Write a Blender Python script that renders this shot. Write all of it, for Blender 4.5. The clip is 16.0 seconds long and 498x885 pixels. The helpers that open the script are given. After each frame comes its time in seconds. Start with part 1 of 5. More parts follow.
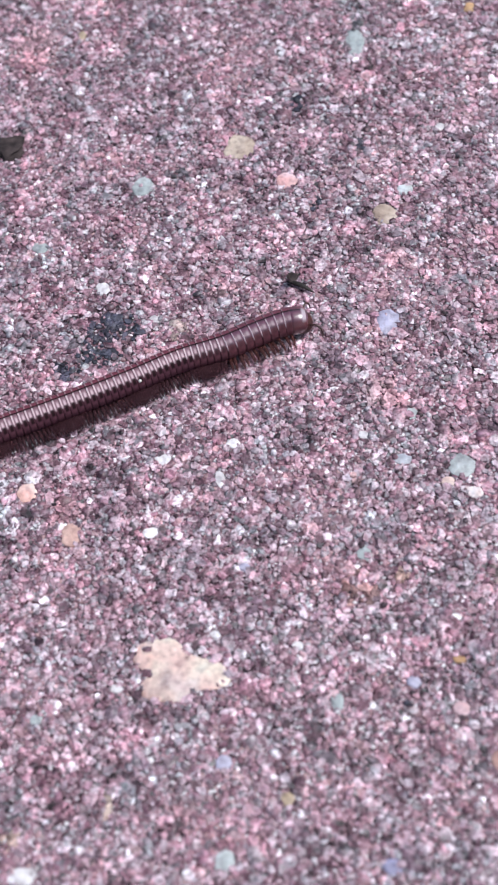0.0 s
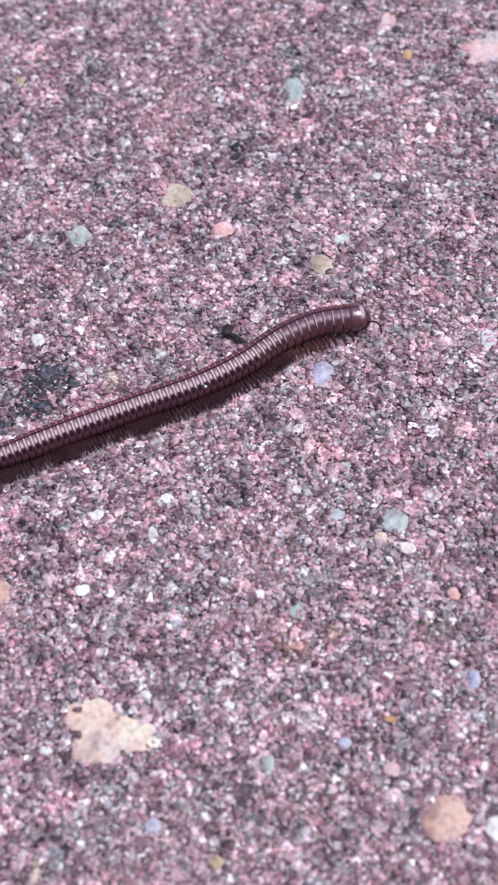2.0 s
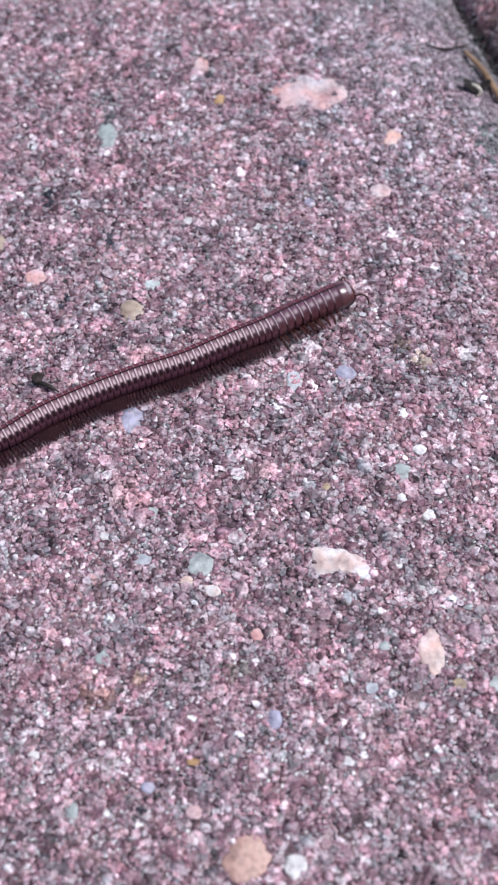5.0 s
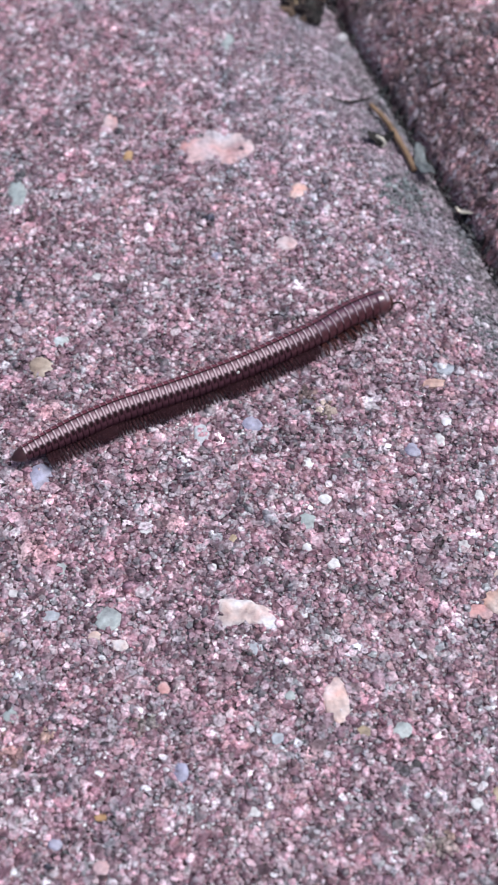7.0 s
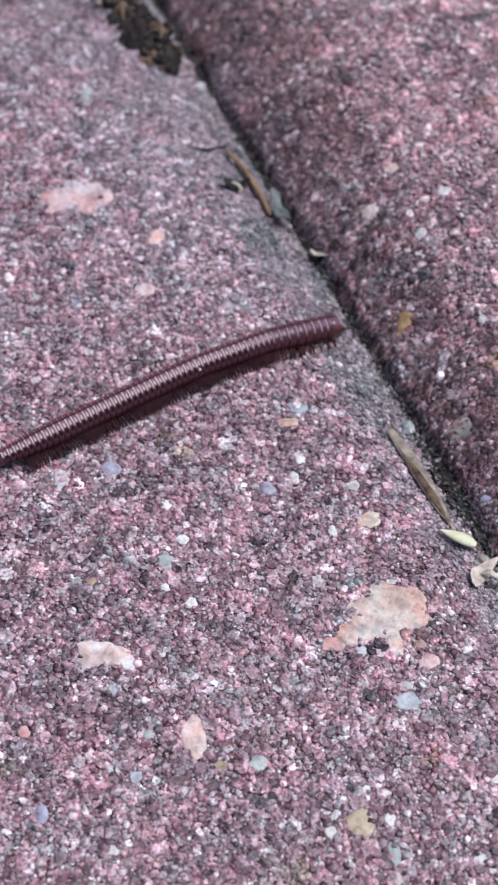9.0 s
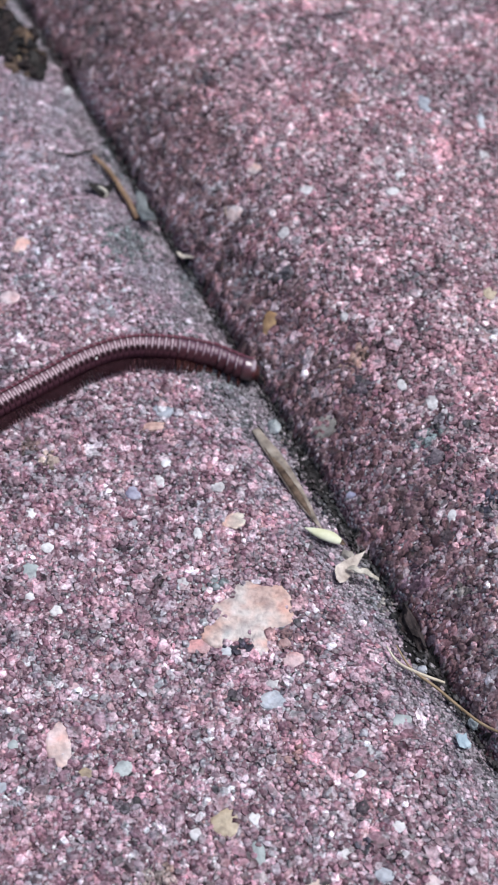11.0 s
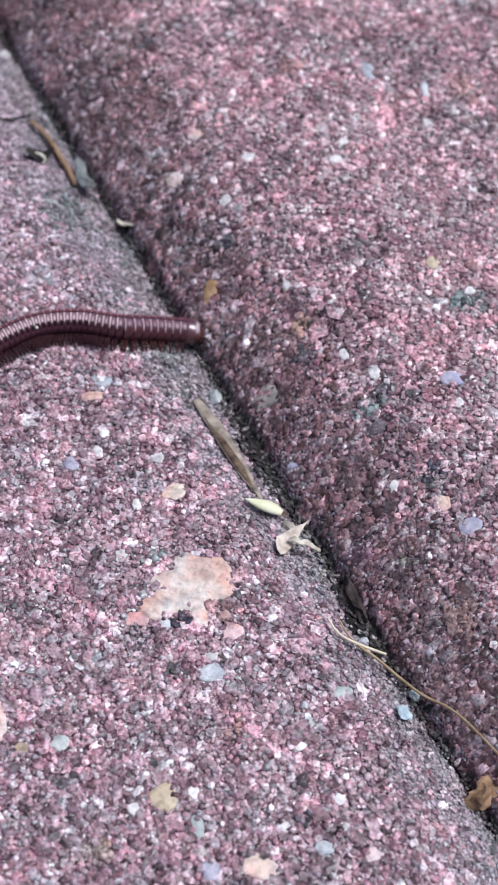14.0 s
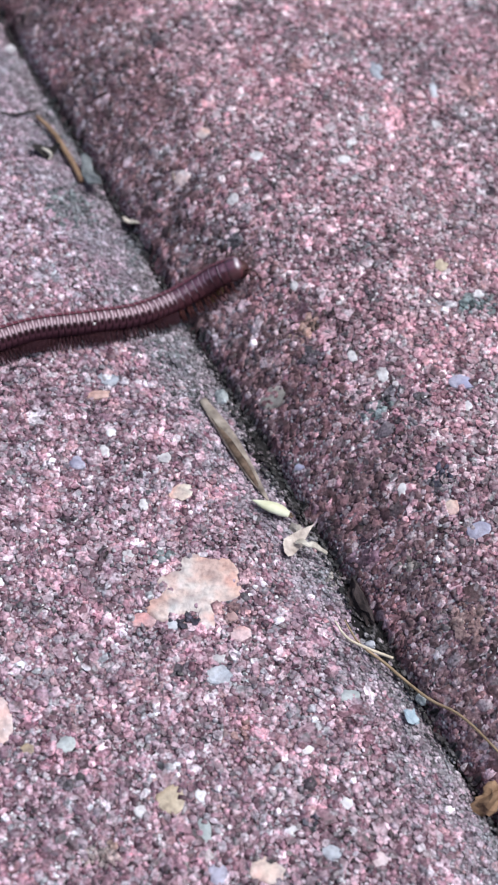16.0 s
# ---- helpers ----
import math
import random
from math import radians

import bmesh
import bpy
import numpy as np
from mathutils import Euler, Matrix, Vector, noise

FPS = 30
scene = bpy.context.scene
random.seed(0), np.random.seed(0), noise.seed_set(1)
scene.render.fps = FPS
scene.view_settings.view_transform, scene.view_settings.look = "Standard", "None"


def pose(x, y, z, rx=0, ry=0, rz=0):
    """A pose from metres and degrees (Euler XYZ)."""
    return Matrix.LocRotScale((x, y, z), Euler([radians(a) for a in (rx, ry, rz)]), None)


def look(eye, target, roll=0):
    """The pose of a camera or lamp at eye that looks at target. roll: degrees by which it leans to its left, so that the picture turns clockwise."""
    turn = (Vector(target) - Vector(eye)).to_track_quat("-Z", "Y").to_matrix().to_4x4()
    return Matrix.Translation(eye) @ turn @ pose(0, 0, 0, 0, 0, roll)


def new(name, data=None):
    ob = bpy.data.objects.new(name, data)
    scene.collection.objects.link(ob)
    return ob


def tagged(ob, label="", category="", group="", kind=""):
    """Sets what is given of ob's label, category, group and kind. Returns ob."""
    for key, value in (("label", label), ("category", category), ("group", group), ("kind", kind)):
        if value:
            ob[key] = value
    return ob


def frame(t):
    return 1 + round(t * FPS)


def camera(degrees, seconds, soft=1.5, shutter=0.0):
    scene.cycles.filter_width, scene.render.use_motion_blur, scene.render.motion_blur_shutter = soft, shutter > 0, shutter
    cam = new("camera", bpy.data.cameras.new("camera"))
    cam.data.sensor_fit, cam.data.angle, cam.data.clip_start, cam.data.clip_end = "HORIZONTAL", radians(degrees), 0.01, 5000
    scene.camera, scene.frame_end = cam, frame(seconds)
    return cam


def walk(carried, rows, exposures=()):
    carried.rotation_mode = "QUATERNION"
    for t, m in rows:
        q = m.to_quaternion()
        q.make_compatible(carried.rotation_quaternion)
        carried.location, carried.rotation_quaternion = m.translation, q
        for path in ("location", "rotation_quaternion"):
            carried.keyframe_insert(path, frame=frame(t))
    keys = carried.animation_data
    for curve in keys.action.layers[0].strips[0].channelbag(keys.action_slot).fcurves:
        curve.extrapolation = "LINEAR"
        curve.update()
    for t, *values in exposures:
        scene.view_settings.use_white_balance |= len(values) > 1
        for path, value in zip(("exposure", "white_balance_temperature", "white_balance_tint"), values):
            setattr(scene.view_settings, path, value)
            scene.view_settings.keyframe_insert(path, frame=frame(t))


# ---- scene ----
cam = camera(20, 16.0, soft=2.0, shutter=0.3)
cam.data.dof.use_dof = True
cam.data.dof.focus_distance = 0.088
cam.data.dof.aperture_fstop = 84
walk(cam, [
    (0.0, pose(-0.01177, -0.05383, 0.07200, 31.084, 3.736, 6.077)),
    (0.5, pose(-0.01187, -0.05282, 0.07218, 30.956, 3.649, 6.071)),
    (1.0, pose(-0.01188, -0.05227, 0.07247, 31.101, 3.434, 6.180)),
    (1.5, pose(-0.01078, -0.05144, 0.07270, 31.445, 3.038, 5.907)),
    (2.0, pose(-0.00991, -0.05118, 0.07309, 31.413, 2.677, 5.318)),
    (2.5, pose(-0.00826, -0.05081, 0.07269, 31.204, 2.578, 4.568)),
    (3.0, pose(-0.00806, -0.05062, 0.07286, 30.963, 2.135, 4.074)),
    (3.2, pose(-0.00671, -0.05032, 0.07302, 30.803, 1.957, 3.781)),
    (5.3, pose(-0.00317, -0.04962, 0.07512, 32.257, 0.465, 1.682)),
    (5.5, pose(-0.00268, -0.04935, 0.07529, 32.499, 0.609, 1.522)),
    (6.0, pose(-0.00148, -0.04959, 0.07641, 33.153, 0.244, 0.999)),
    (6.5, pose(-0.00052, -0.04944, 0.07638, 33.291, 0.146, 0.485)),
    (7.0, pose(0.00000, -0.04933, 0.07661, 33.230, 0.001, 0.000)),
    (7.5, pose(0.00107, -0.05008, 0.07874, 34.077, -0.481, -0.639)),
    (8.0, pose(0.00196, -0.04993, 0.07870, 34.824, -0.851, -1.384)),
    (8.5, pose(0.00329, -0.05015, 0.07923, 34.931, -1.283, -2.327)),
    (9.0, pose(0.00451, -0.05004, 0.07902, 34.471, -1.442, -3.208)),
    (9.5, pose(0.00662, -0.04987, 0.07871, 34.019, -1.474, -4.022)),
    (10.0, pose(0.00873, -0.05002, 0.07996, 34.242, -1.899, -4.810)),
    (10.2, pose(0.00898, -0.05015, 0.08006, 34.581, -2.120, -5.282)),
    (12.3, pose(0.01072, -0.05008, 0.07865, 33.716, -2.440, -6.565)),
    (12.5, pose(0.01040, -0.05006, 0.07851, 33.780, -2.717, -6.623)),
    (13.0, pose(0.01041, -0.04987, 0.07883, 33.537, -3.149, -6.928)),
    (13.5, pose(0.01069, -0.05010, 0.07876, 33.584, -3.543, -7.274)),
    (14.0, pose(0.01037, -0.04989, 0.07837, 33.496, -3.960, -7.392)),
    (14.5, pose(0.00981, -0.04966, 0.07810, 33.286, -4.098, -7.298)),
    (15.0, pose(0.00983, -0.04944, 0.07750, 32.922, -4.196, -7.307)),
    (15.5, pose(0.00916, -0.04909, 0.07755, 32.657, -4.837, -7.442)),
    (16.0, pose(0.00872, -0.04911, 0.07814, 33.268, -4.994, -7.231)),
], exposures=((0.0, 0.75), (3.2, 0.75), (5.4, 0.64), (6.0, 0.65), (7.0, 0.61), (8.0, 0.51), (8.6, 0.48), (9.2, 0.52), (10.0, 0.54), (13.0, 0.67), (16.0, 0.70)))

# ---- world and sun: bright overcast daylight, stronger from above the raised paver ----
sky = bpy.data.worlds.new("overcast_sky")
scene.world = sky
sky.use_nodes = True
sky_tex = sky.node_tree.nodes.new("ShaderNodeTexSky")
sky_tex.sky_type = "NISHITA"
sky_tex.sun_disc = False
sky_tex.sun_elevation = radians(63)
sky_tex.sun_rotation = radians(85)
sky_tex.dust_density = 3.0
veil = sky.node_tree.nodes.new("ShaderNodeHueSaturation")
veil.inputs["Saturation"].default_value = 0.85
sky.node_tree.links.new(sky_tex.outputs[0], veil.inputs["Color"])
sky.node_tree.links.new(veil.outputs[0], sky.node_tree.nodes["Background"].inputs["Color"])
sky.node_tree.nodes["Background"].inputs["Strength"].default_value = 0.07
sun = new("sun", bpy.data.lights.new("sun", "SUN"))
sun.data.energy = 1.86
sun.data.angle = radians(26)
sun.data.color = (0.932, 0.97, 1.0)
sun.matrix_world = look((0.42, 0.04, 0.84), (0, 0, 0))

MM = 0.001
# the joint between the two pavers: a point on it, the way along it, the way across it
C0 = np.array((21.27, 7.48))
ALONG = np.array((-0.3509, 0.9364))
ACROSS = np.array((0.9364, 0.3509))


# ---- materials ----
def mat(name, base=(0.5, 0.5, 0.5), rough=0.6, spec=0.5):
    m = bpy.data.materials.new(name)
    m.use_nodes = True
    n = m.node_tree.nodes
    b = n["Principled BSDF"]
    b.inputs["Base Color"].default_value = (*base, 1)
    b.inputs["Roughness"].default_value = rough
    b.inputs["Specular IOR Level"].default_value = spec
    return m, n, m.node_tree.links, b


def ramp(n, stops, mode="LINEAR"):
    r = n.new("ShaderNodeValToRGB")
    r.color_ramp.interpolation = mode
    e = r.color_ramp.elements
    while len(e) < len(stops):
        e.new(0.5)
    for el, (p, c) in zip(e, stops):
        el.position = p
        el.color = (*c, 1)
    return r


def noise_tex(n, l, scale, detail=3, co="Object"):
    tc = n.new("ShaderNodeTexCoord")
    t = n.new("ShaderNodeTexNoise")
    t.inputs["Scale"].default_value = scale
    t.inputs["Detail"].default_value = detail
    l.new(tc.outputs[co], t.inputs["Vector"])
    return t


def maths(n, l, op, a, b):
    m = n.new("ShaderNodeMath")
    m.operation = op
    for k, v in enumerate((a, b)):
        if hasattr(v, "is_linked"):
            l.new(v, m.inputs[k])
        else:
            m.inputs[k].default_value = v
    return m.outputs[0]


def mix_col(n, l, fac, a, b, mode="MIX"):
    m = n.new("ShaderNodeMix")
    m.data_type = "RGBA"
    m.blend_type = mode
    for k, v in ((0, fac), (6, a), (7, b)):
        if hasattr(v, "is_linked"):
            l.new(v, m.inputs[k])
        else:
            m.inputs[k].default_value = v if k == 0 else (*v, 1)
    return m.outputs[2]


def bump(n, l, b, height, strength, dist):
    u = n.new("ShaderNodeBump")
    u.inputs["Strength"].default_value = strength
    u.inputs["Distance"].default_value = dist
    l.new(height, u.inputs["Height"])
    l.new(u.outputs[0], b.inputs["Normal"])


def grain_mat(name, stops, patch, rough=0.5):
    """Sand grains: one colour a grain, shifted by broad patches, with a fine mottling."""
    m, n, l, b = mat(name, rough=rough, spec=0.5)
    geo = n.new("ShaderNodeNewGeometry")
    rnd = geo.outputs["Random Per Island"]
    big = noise_tex(n, l, 170, 2)
    sh = maths(n, l, "MULTIPLY", maths(n, l, "SUBTRACT", big.outputs[0], 0.5), patch)
    r = ramp(n, stops, "CONSTANT")
    l.new(maths(n, l, "ADD", rnd, sh), r.inputs[0])
    # smaller crystals within and across the grains
    cell = n.new("ShaderNodeTexVoronoi")
    cell.inputs["Scale"].default_value = 3600
    l.new(big.inputs["Vector"].links[0].from_socket, cell.inputs["Vector"])
    sep = n.new("ShaderNodeSeparateColor")
    l.new(cell.outputs["Color"], sep.inputs[0])
    r2 = ramp(n, stops, "CONSTANT")
    l.new(maths(n, l, "ADD", sep.outputs[0], sh), r2.inputs[0])
    crystal = mix_col(n, l, 0.38, r.outputs[0], r2.outputs[0])
    second = maths(n, l, "FRACT", maths(n, l, "MULTIPLY", rnd, 173.7), 0.0)
    val = ramp(n, ((0.0, (0.57, 0.535, 0.555)), (1.0, (1.34, 1.265, 1.305))))
    l.new(second, val.inputs[0])
    c = mix_col(n, l, 1.0, crystal, val.outputs[0], "MULTIPLY")
    clump = noise_tex(n, l, 620, 3)
    cr = ramp(n, ((0.34, (0.57, 0.54, 0.58)), (0.5, (1.0, 1.0, 1.0)), (0.66, (1.36, 1.31, 1.33))))
    l.new(clump.outputs[0], cr.inputs[0])
    c = mix_col(n, l, 1.0, c, cr.outputs[0], "MULTIPLY")
    hue = noise_tex(n, l, 330, 3)
    hr = ramp(n, ((0.34, (0.86, 0.98, 0.97)), (0.5, (1.0, 1.0, 1.0)), (0.64, (1.08, 0.96, 0.985))))
    l.new(hue.outputs[0], hr.inputs[0])
    c = mix_col(n, l, 1.0, c, hr.outputs[0], "MULTIPLY")
    fine = noise_tex(n, l, 5200, 4)
    fr = ramp(n, ((0.34, (0.38, 0.27, 0.33)), (0.48, (0.95, 0.95, 0.95)), (0.66, (1.5, 1.47, 1.5))))
    l.new(fine.outputs[0], fr.inputs[0])
    c = mix_col(n, l, 0.78, c, fr.outputs[0], "MULTIPLY")
    l.new(c, b.inputs["Base Color"])
    third = maths(n, l, "FRACT", maths(n, l, "MULTIPLY", rnd, 71.3), 0.0)
    l.new(maths(n, l, "ADD", maths(n, l, "MULTIPLY", third, 0.4), rough - 0.2), b.inputs["Roughness"])
    bump(n, l, b, fine.outputs[0], 0.5, 0.00006)
    return m


PINKS = ((0.0, (0.034, 0.019, 0.027)), (0.07, (0.125, 0.062, 0.083)), (0.20, (0.25, 0.145, 0.184)), (0.37, (0.42, 0.255, 0.300)),
         (0.53, (0.52, 0.368, 0.415)), (0.66, (0.325, 0.315, 0.345)), (0.74, (0.58, 0.487, 0.53)), (0.845, (0.15, 0.157, 0.163)),
         (0.88, (0.62, 0.60, 0.63)), (0.925, (0.85, 0.845, 0.862)), (0.968, (0.50, 0.33, 0.34)))
# the same sand, browner and darker along the joint
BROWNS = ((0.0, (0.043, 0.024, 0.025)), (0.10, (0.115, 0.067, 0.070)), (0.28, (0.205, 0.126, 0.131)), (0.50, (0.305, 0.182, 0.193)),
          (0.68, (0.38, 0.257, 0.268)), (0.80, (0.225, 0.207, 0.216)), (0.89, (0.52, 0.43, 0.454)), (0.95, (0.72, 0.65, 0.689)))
DUSTY = ((0.0, (0.12, 0.103, 0.116)), (0.12, (0.285, 0.245, 0.276)), (0.40, (0.395, 0.335, 0.381)), (0.62, (0.465, 0.376, 0.424)),
         (0.8, (0.33, 0.325, 0.348)), (0.92, (0.58, 0.53, 0.57)))
GRIMY = ((0.0, (0.055, 0.058, 0.06)), (0.2, (0.155, 0.158, 0.163)), (0.5, (0.29, 0.287, 0.302)), (0.75, (0.40, 0.385, 0.41)), (0.93, (0.57, 0.545, 0.575)))
GRITTY = ((0.0, (0.012, 0.012, 0.012)), (0.3, (0.036, 0.037, 0.037)), (0.6, (0.08, 0.08, 0.08)), (0.85, (0.17, 0.165, 0.17)), (0.96, (0.4, 0.38, 0.39)))
REDDER = tuple((p, (r * 1.105, g * 1.06, b * 1.025)) for p, (r, g, b) in PINKS)
BLEACHED = tuple((p, (min(r * 0.98 + 0.045, 0.9), min(g * 1.04 + 0.045, 0.9), min(b * 1.05 + 0.047, 0.9))) for p, (r, g, b) in PINKS)
M_PALE = grain_mat("bleached_sand_grains", BLEACHED, 0.5)
M_BROWNSAND = grain_mat("brown_sand_grains", BROWNS, 0.4, 0.6)
M_GRIME = grain_mat("grimy_edge_grains", GRIMY, 0.35, 0.75)
M_GRIT = grain_mat("dark_joint_grit", GRITTY, 0.3, 0.8)
M_GRAIN = grain_mat("pink_sand_grains", PINKS, 0.5)
M_REDGRAIN = grain_mat("rosy_sand_grains", REDDER, 0.5)
M_DUST = grain_mat("dusty_sand_grains", DUSTY, 0.3, 0.7)


def cement_mat(name, stops, patch):
    """Finer sand held in cement, seen between the larger grains."""
    m, n, l, b = mat(name, rough=0.75, spec=0.35)
    big = noise_tex(n, l, 170, 2)
    sh = maths(n, l, "MULTIPLY", maths(n, l, "SUBTRACT", big.outputs[0], 0.5), patch)
    cell = n.new("ShaderNodeTexVoronoi")
    cell.inputs["Scale"].default_value = 5200
    l.new(big.inputs["Vector"].links[0].from_socket, cell.inputs["Vector"])
    sep = n.new("ShaderNodeSeparateColor")
    l.new(cell.outputs["Color"], sep.inputs[0])
    r = ramp(n, stops, "CONSTANT")
    l.new(maths(n, l, "ADD", sep.outputs[0], sh), r.inputs[0])
    gap = ramp(n, ((0.25, (1.0, 1.0, 1.0)), (0.75, (0.35, 0.3, 0.34))))
    l.new(cell.outputs["Distance"], gap.inputs[0])
    l.new(mix_col(n, l, 1.0, r.outputs[0], gap.outputs[0], "MULTIPLY"), b.inputs["Base Color"])
    bump(n, l, b, cell.outputs["Distance"], 0.7, -0.00006)
    return m


M_CEMENT = cement_mat("mauve_cement", PINKS, 0.5)
M_DUSTCEMENT = cement_mat("dusty_cement", DUSTY, 0.3)


M_SOIL, _n, _l, _b = mat("dark_joint_soil", rough=0.9, spec=0.25)
_t = noise_tex(_n, _l, 2200, 5)
_r = ramp(_n, ((0.3, (0.006, 0.005, 0.005)), (0.55, (0.018, 0.016, 0.017)), (0.75, (0.065, 0.060, 0.062))))
_l.new(_t.outputs[0], _r.inputs[0])
_l.new(_r.outputs[0], _b.inputs["Base Color"])
bump(_n, _l, _b, _t.outputs[0], 1.0, 0.0002)

M_GROUND, _n, _l, _b = mat("bare_ground", rough=0.95, spec=0.2)
_t = noise_tex(_n, _l, 40, 6)
_r = ramp(_n, ((0.3, (0.06, 0.05, 0.045)), (0.7, (0.22, 0.18, 0.17))))
_l.new(_t.outputs[0], _r.inputs[0])
_l.new(_r.outputs[0], _b.inputs["Base Color"])


def mottled(name, dark, light, scale=900, rough=0.5, spec=0.5, depth=0.00006, detail=5, lo=0.3, hi=0.7):
    m, n, l, b = mat(name, rough=rough, spec=spec)
    t = noise_tex(n, l, scale, detail)
    r = ramp(n, ((lo, dark), (hi, light)))
    l.new(t.outputs[0], r.inputs[0])
    l.new(r.outputs[0], b.inputs["Base Color"])
    bump(n, l, b, t.outputs[0], 0.6, depth)
    return m


TONES = {
    "bone": ((0.62, 0.40, 0.345), (0.64, 0.575, 0.55)), "cream": ((0.66, 0.45, 0.42), (0.72, 0.62, 0.53)), "blush": ((0.62, 0.385, 0.40), (0.67, 0.54, 0.565)),
    "rose": ((0.40, 0.245, 0.27), (0.57, 0.385, 0.415)), "peach": ((0.45, 0.25, 0.22), (0.58, 0.385, 0.34)),
    "tan": ((0.36, 0.27, 0.22), (0.52, 0.43, 0.36)), "ochre": ((0.37, 0.275, 0.19), (0.52, 0.425, 0.32)),
    "orange": ((0.42, 0.24, 0.12), (0.56, 0.36, 0.20)), "salmon": ((0.33, 0.19, 0.19), (0.47, 0.31, 0.31)),
    "clay": ((0.24, 0.15, 0.14), (0.36, 0.25, 0.23)), "mauve": ((0.14, 0.09, 0.12), (0.25, 0.17, 0.21)),
    "lavender": ((0.25, 0.24, 0.36), (0.42, 0.40, 0.51)), "ice": ((0.36, 0.38, 0.44), (0.54, 0.55, 0.60)),
    "mint": ((0.31, 0.35, 0.36), (0.48, 0.51, 0.52)), "moss": ((0.28, 0.25, 0.225), (0.42, 0.385, 0.35)),
    "lichen": ((0.095, 0.125, 0.126), (0.235, 0.29, 0.288)), "amber": ((0.29, 0.19, 0.15), (0.47, 0.345, 0.285)),
    "ink": ((0.024, 0.026, 0.042), (0.075, 0.076, 0.105)), "slate": ((0.075, 0.07, 0.08), (0.18, 0.16, 0.18)), "milk": ((0.66, 0.42, 0.37), (0.78, 0.74, 0.76)), "white": ((0.58, 0.55, 0.57), (0.76, 0.73, 0.75)),
}


def stone_mat(name, dark, light, mixed):
    """Worn quartz and sandstone: broad soft clouds of two tones, milky and greyish veils, fine grain and a few pits."""
    m, n, l, b = mat(name, rough=0.5, spec=0.45)
    t = noise_tex(n, l, 330, 3)
    r = ramp(n, ((0.38, dark), (0.5, tuple((x + y) / 2 for x, y in zip(dark, light))), (0.58, light)))
    l.new(t.outputs[0], r.inputs[0])
    veil = noise_tex(n, l, 640, 3)
    vr = ramp(n, ((0.34, (0.70, 0.69, 0.71)), (0.45, (1.0, 1.0, 1.0)), (0.56, (1.0, 1.0, 1.0)), (0.68, (1.16, 1.18, 1.22))))
    l.new(veil.outputs[0], vr.inputs[0])
    fine = noise_tex(n, l, 2600, 5)
    fr = ramp(n, ((0.34, (0.76, 0.73, 0.75)), (0.5, (1.0, 1.0, 1.0)), (0.66, (1.14, 1.14, 1.15))))
    l.new(fine.outputs[0], fr.inputs[0])
    pit = noise_tex(n, l, 1300, 3)
    pr = ramp(n, ((0.25, (0.4, 0.3, 0.33)), (0.31, (1.0, 1.0, 1.0))))
    l.new(pit.outputs[0], pr.inputs[0])
    c = mix_col(n, l, 1.0, r.outputs[0], vr.outputs[0], "MULTIPLY")
    c = mix_col(n, l, 1.0, mix_col(n, l, 1.0, c, fr.outputs[0], "MULTIPLY"), pr.outputs[0], "MULTIPLY")
    if mixed:  # iron-stained and bluish parts of the large pale stones
        iron = noise_tex(n, l, 470, 2)
        ir = ramp(n, ((0.36, (1.03, 0.83, 0.80)), (0.46, (1.0, 0.97, 0.97)), (0.54, (1.0, 1.0, 1.0)), (0.64, (0.86, 0.94, 0.99))))
        l.new(iron.outputs[0], ir.inputs[0])
        c = mix_col(n, l, 1.0, c, ir.outputs[0], "MULTIPLY")
    l.new(c, b.inputs["Base Color"])
    bump(n, l, b, fine.outputs[0], 0.6, 0.00012)
    return m


M_STONE = {k: stone_mat(k + "_stone", a, c, k in ("milk", "bone", "cream", "blush")) for k, (a, c) in TONES.items()}


def scaled(c, f):
    return tuple(min(v * f, 0.9) for v in c)


def patch_mat(tone):
    dark, light = TONES[tone]
    return grain_mat(tone + "_sand_grains", ((0.0, scaled(dark, 0.35)), (0.12, scaled(dark, 0.8)), (0.35, scaled(light, 0.9)), (0.6, scaled(light, 1.1)), (0.8, scaled(dark, 1.1)), (0.92, scaled(light, 1.45))), 0.2)


PATCH_TONES = ("rose", "salmon", "clay", "mauve", "slate", "ink", "moss", "tan", "lichen", "amber")
M_PATCH = [patch_mat(k) for k in PATCH_TONES]


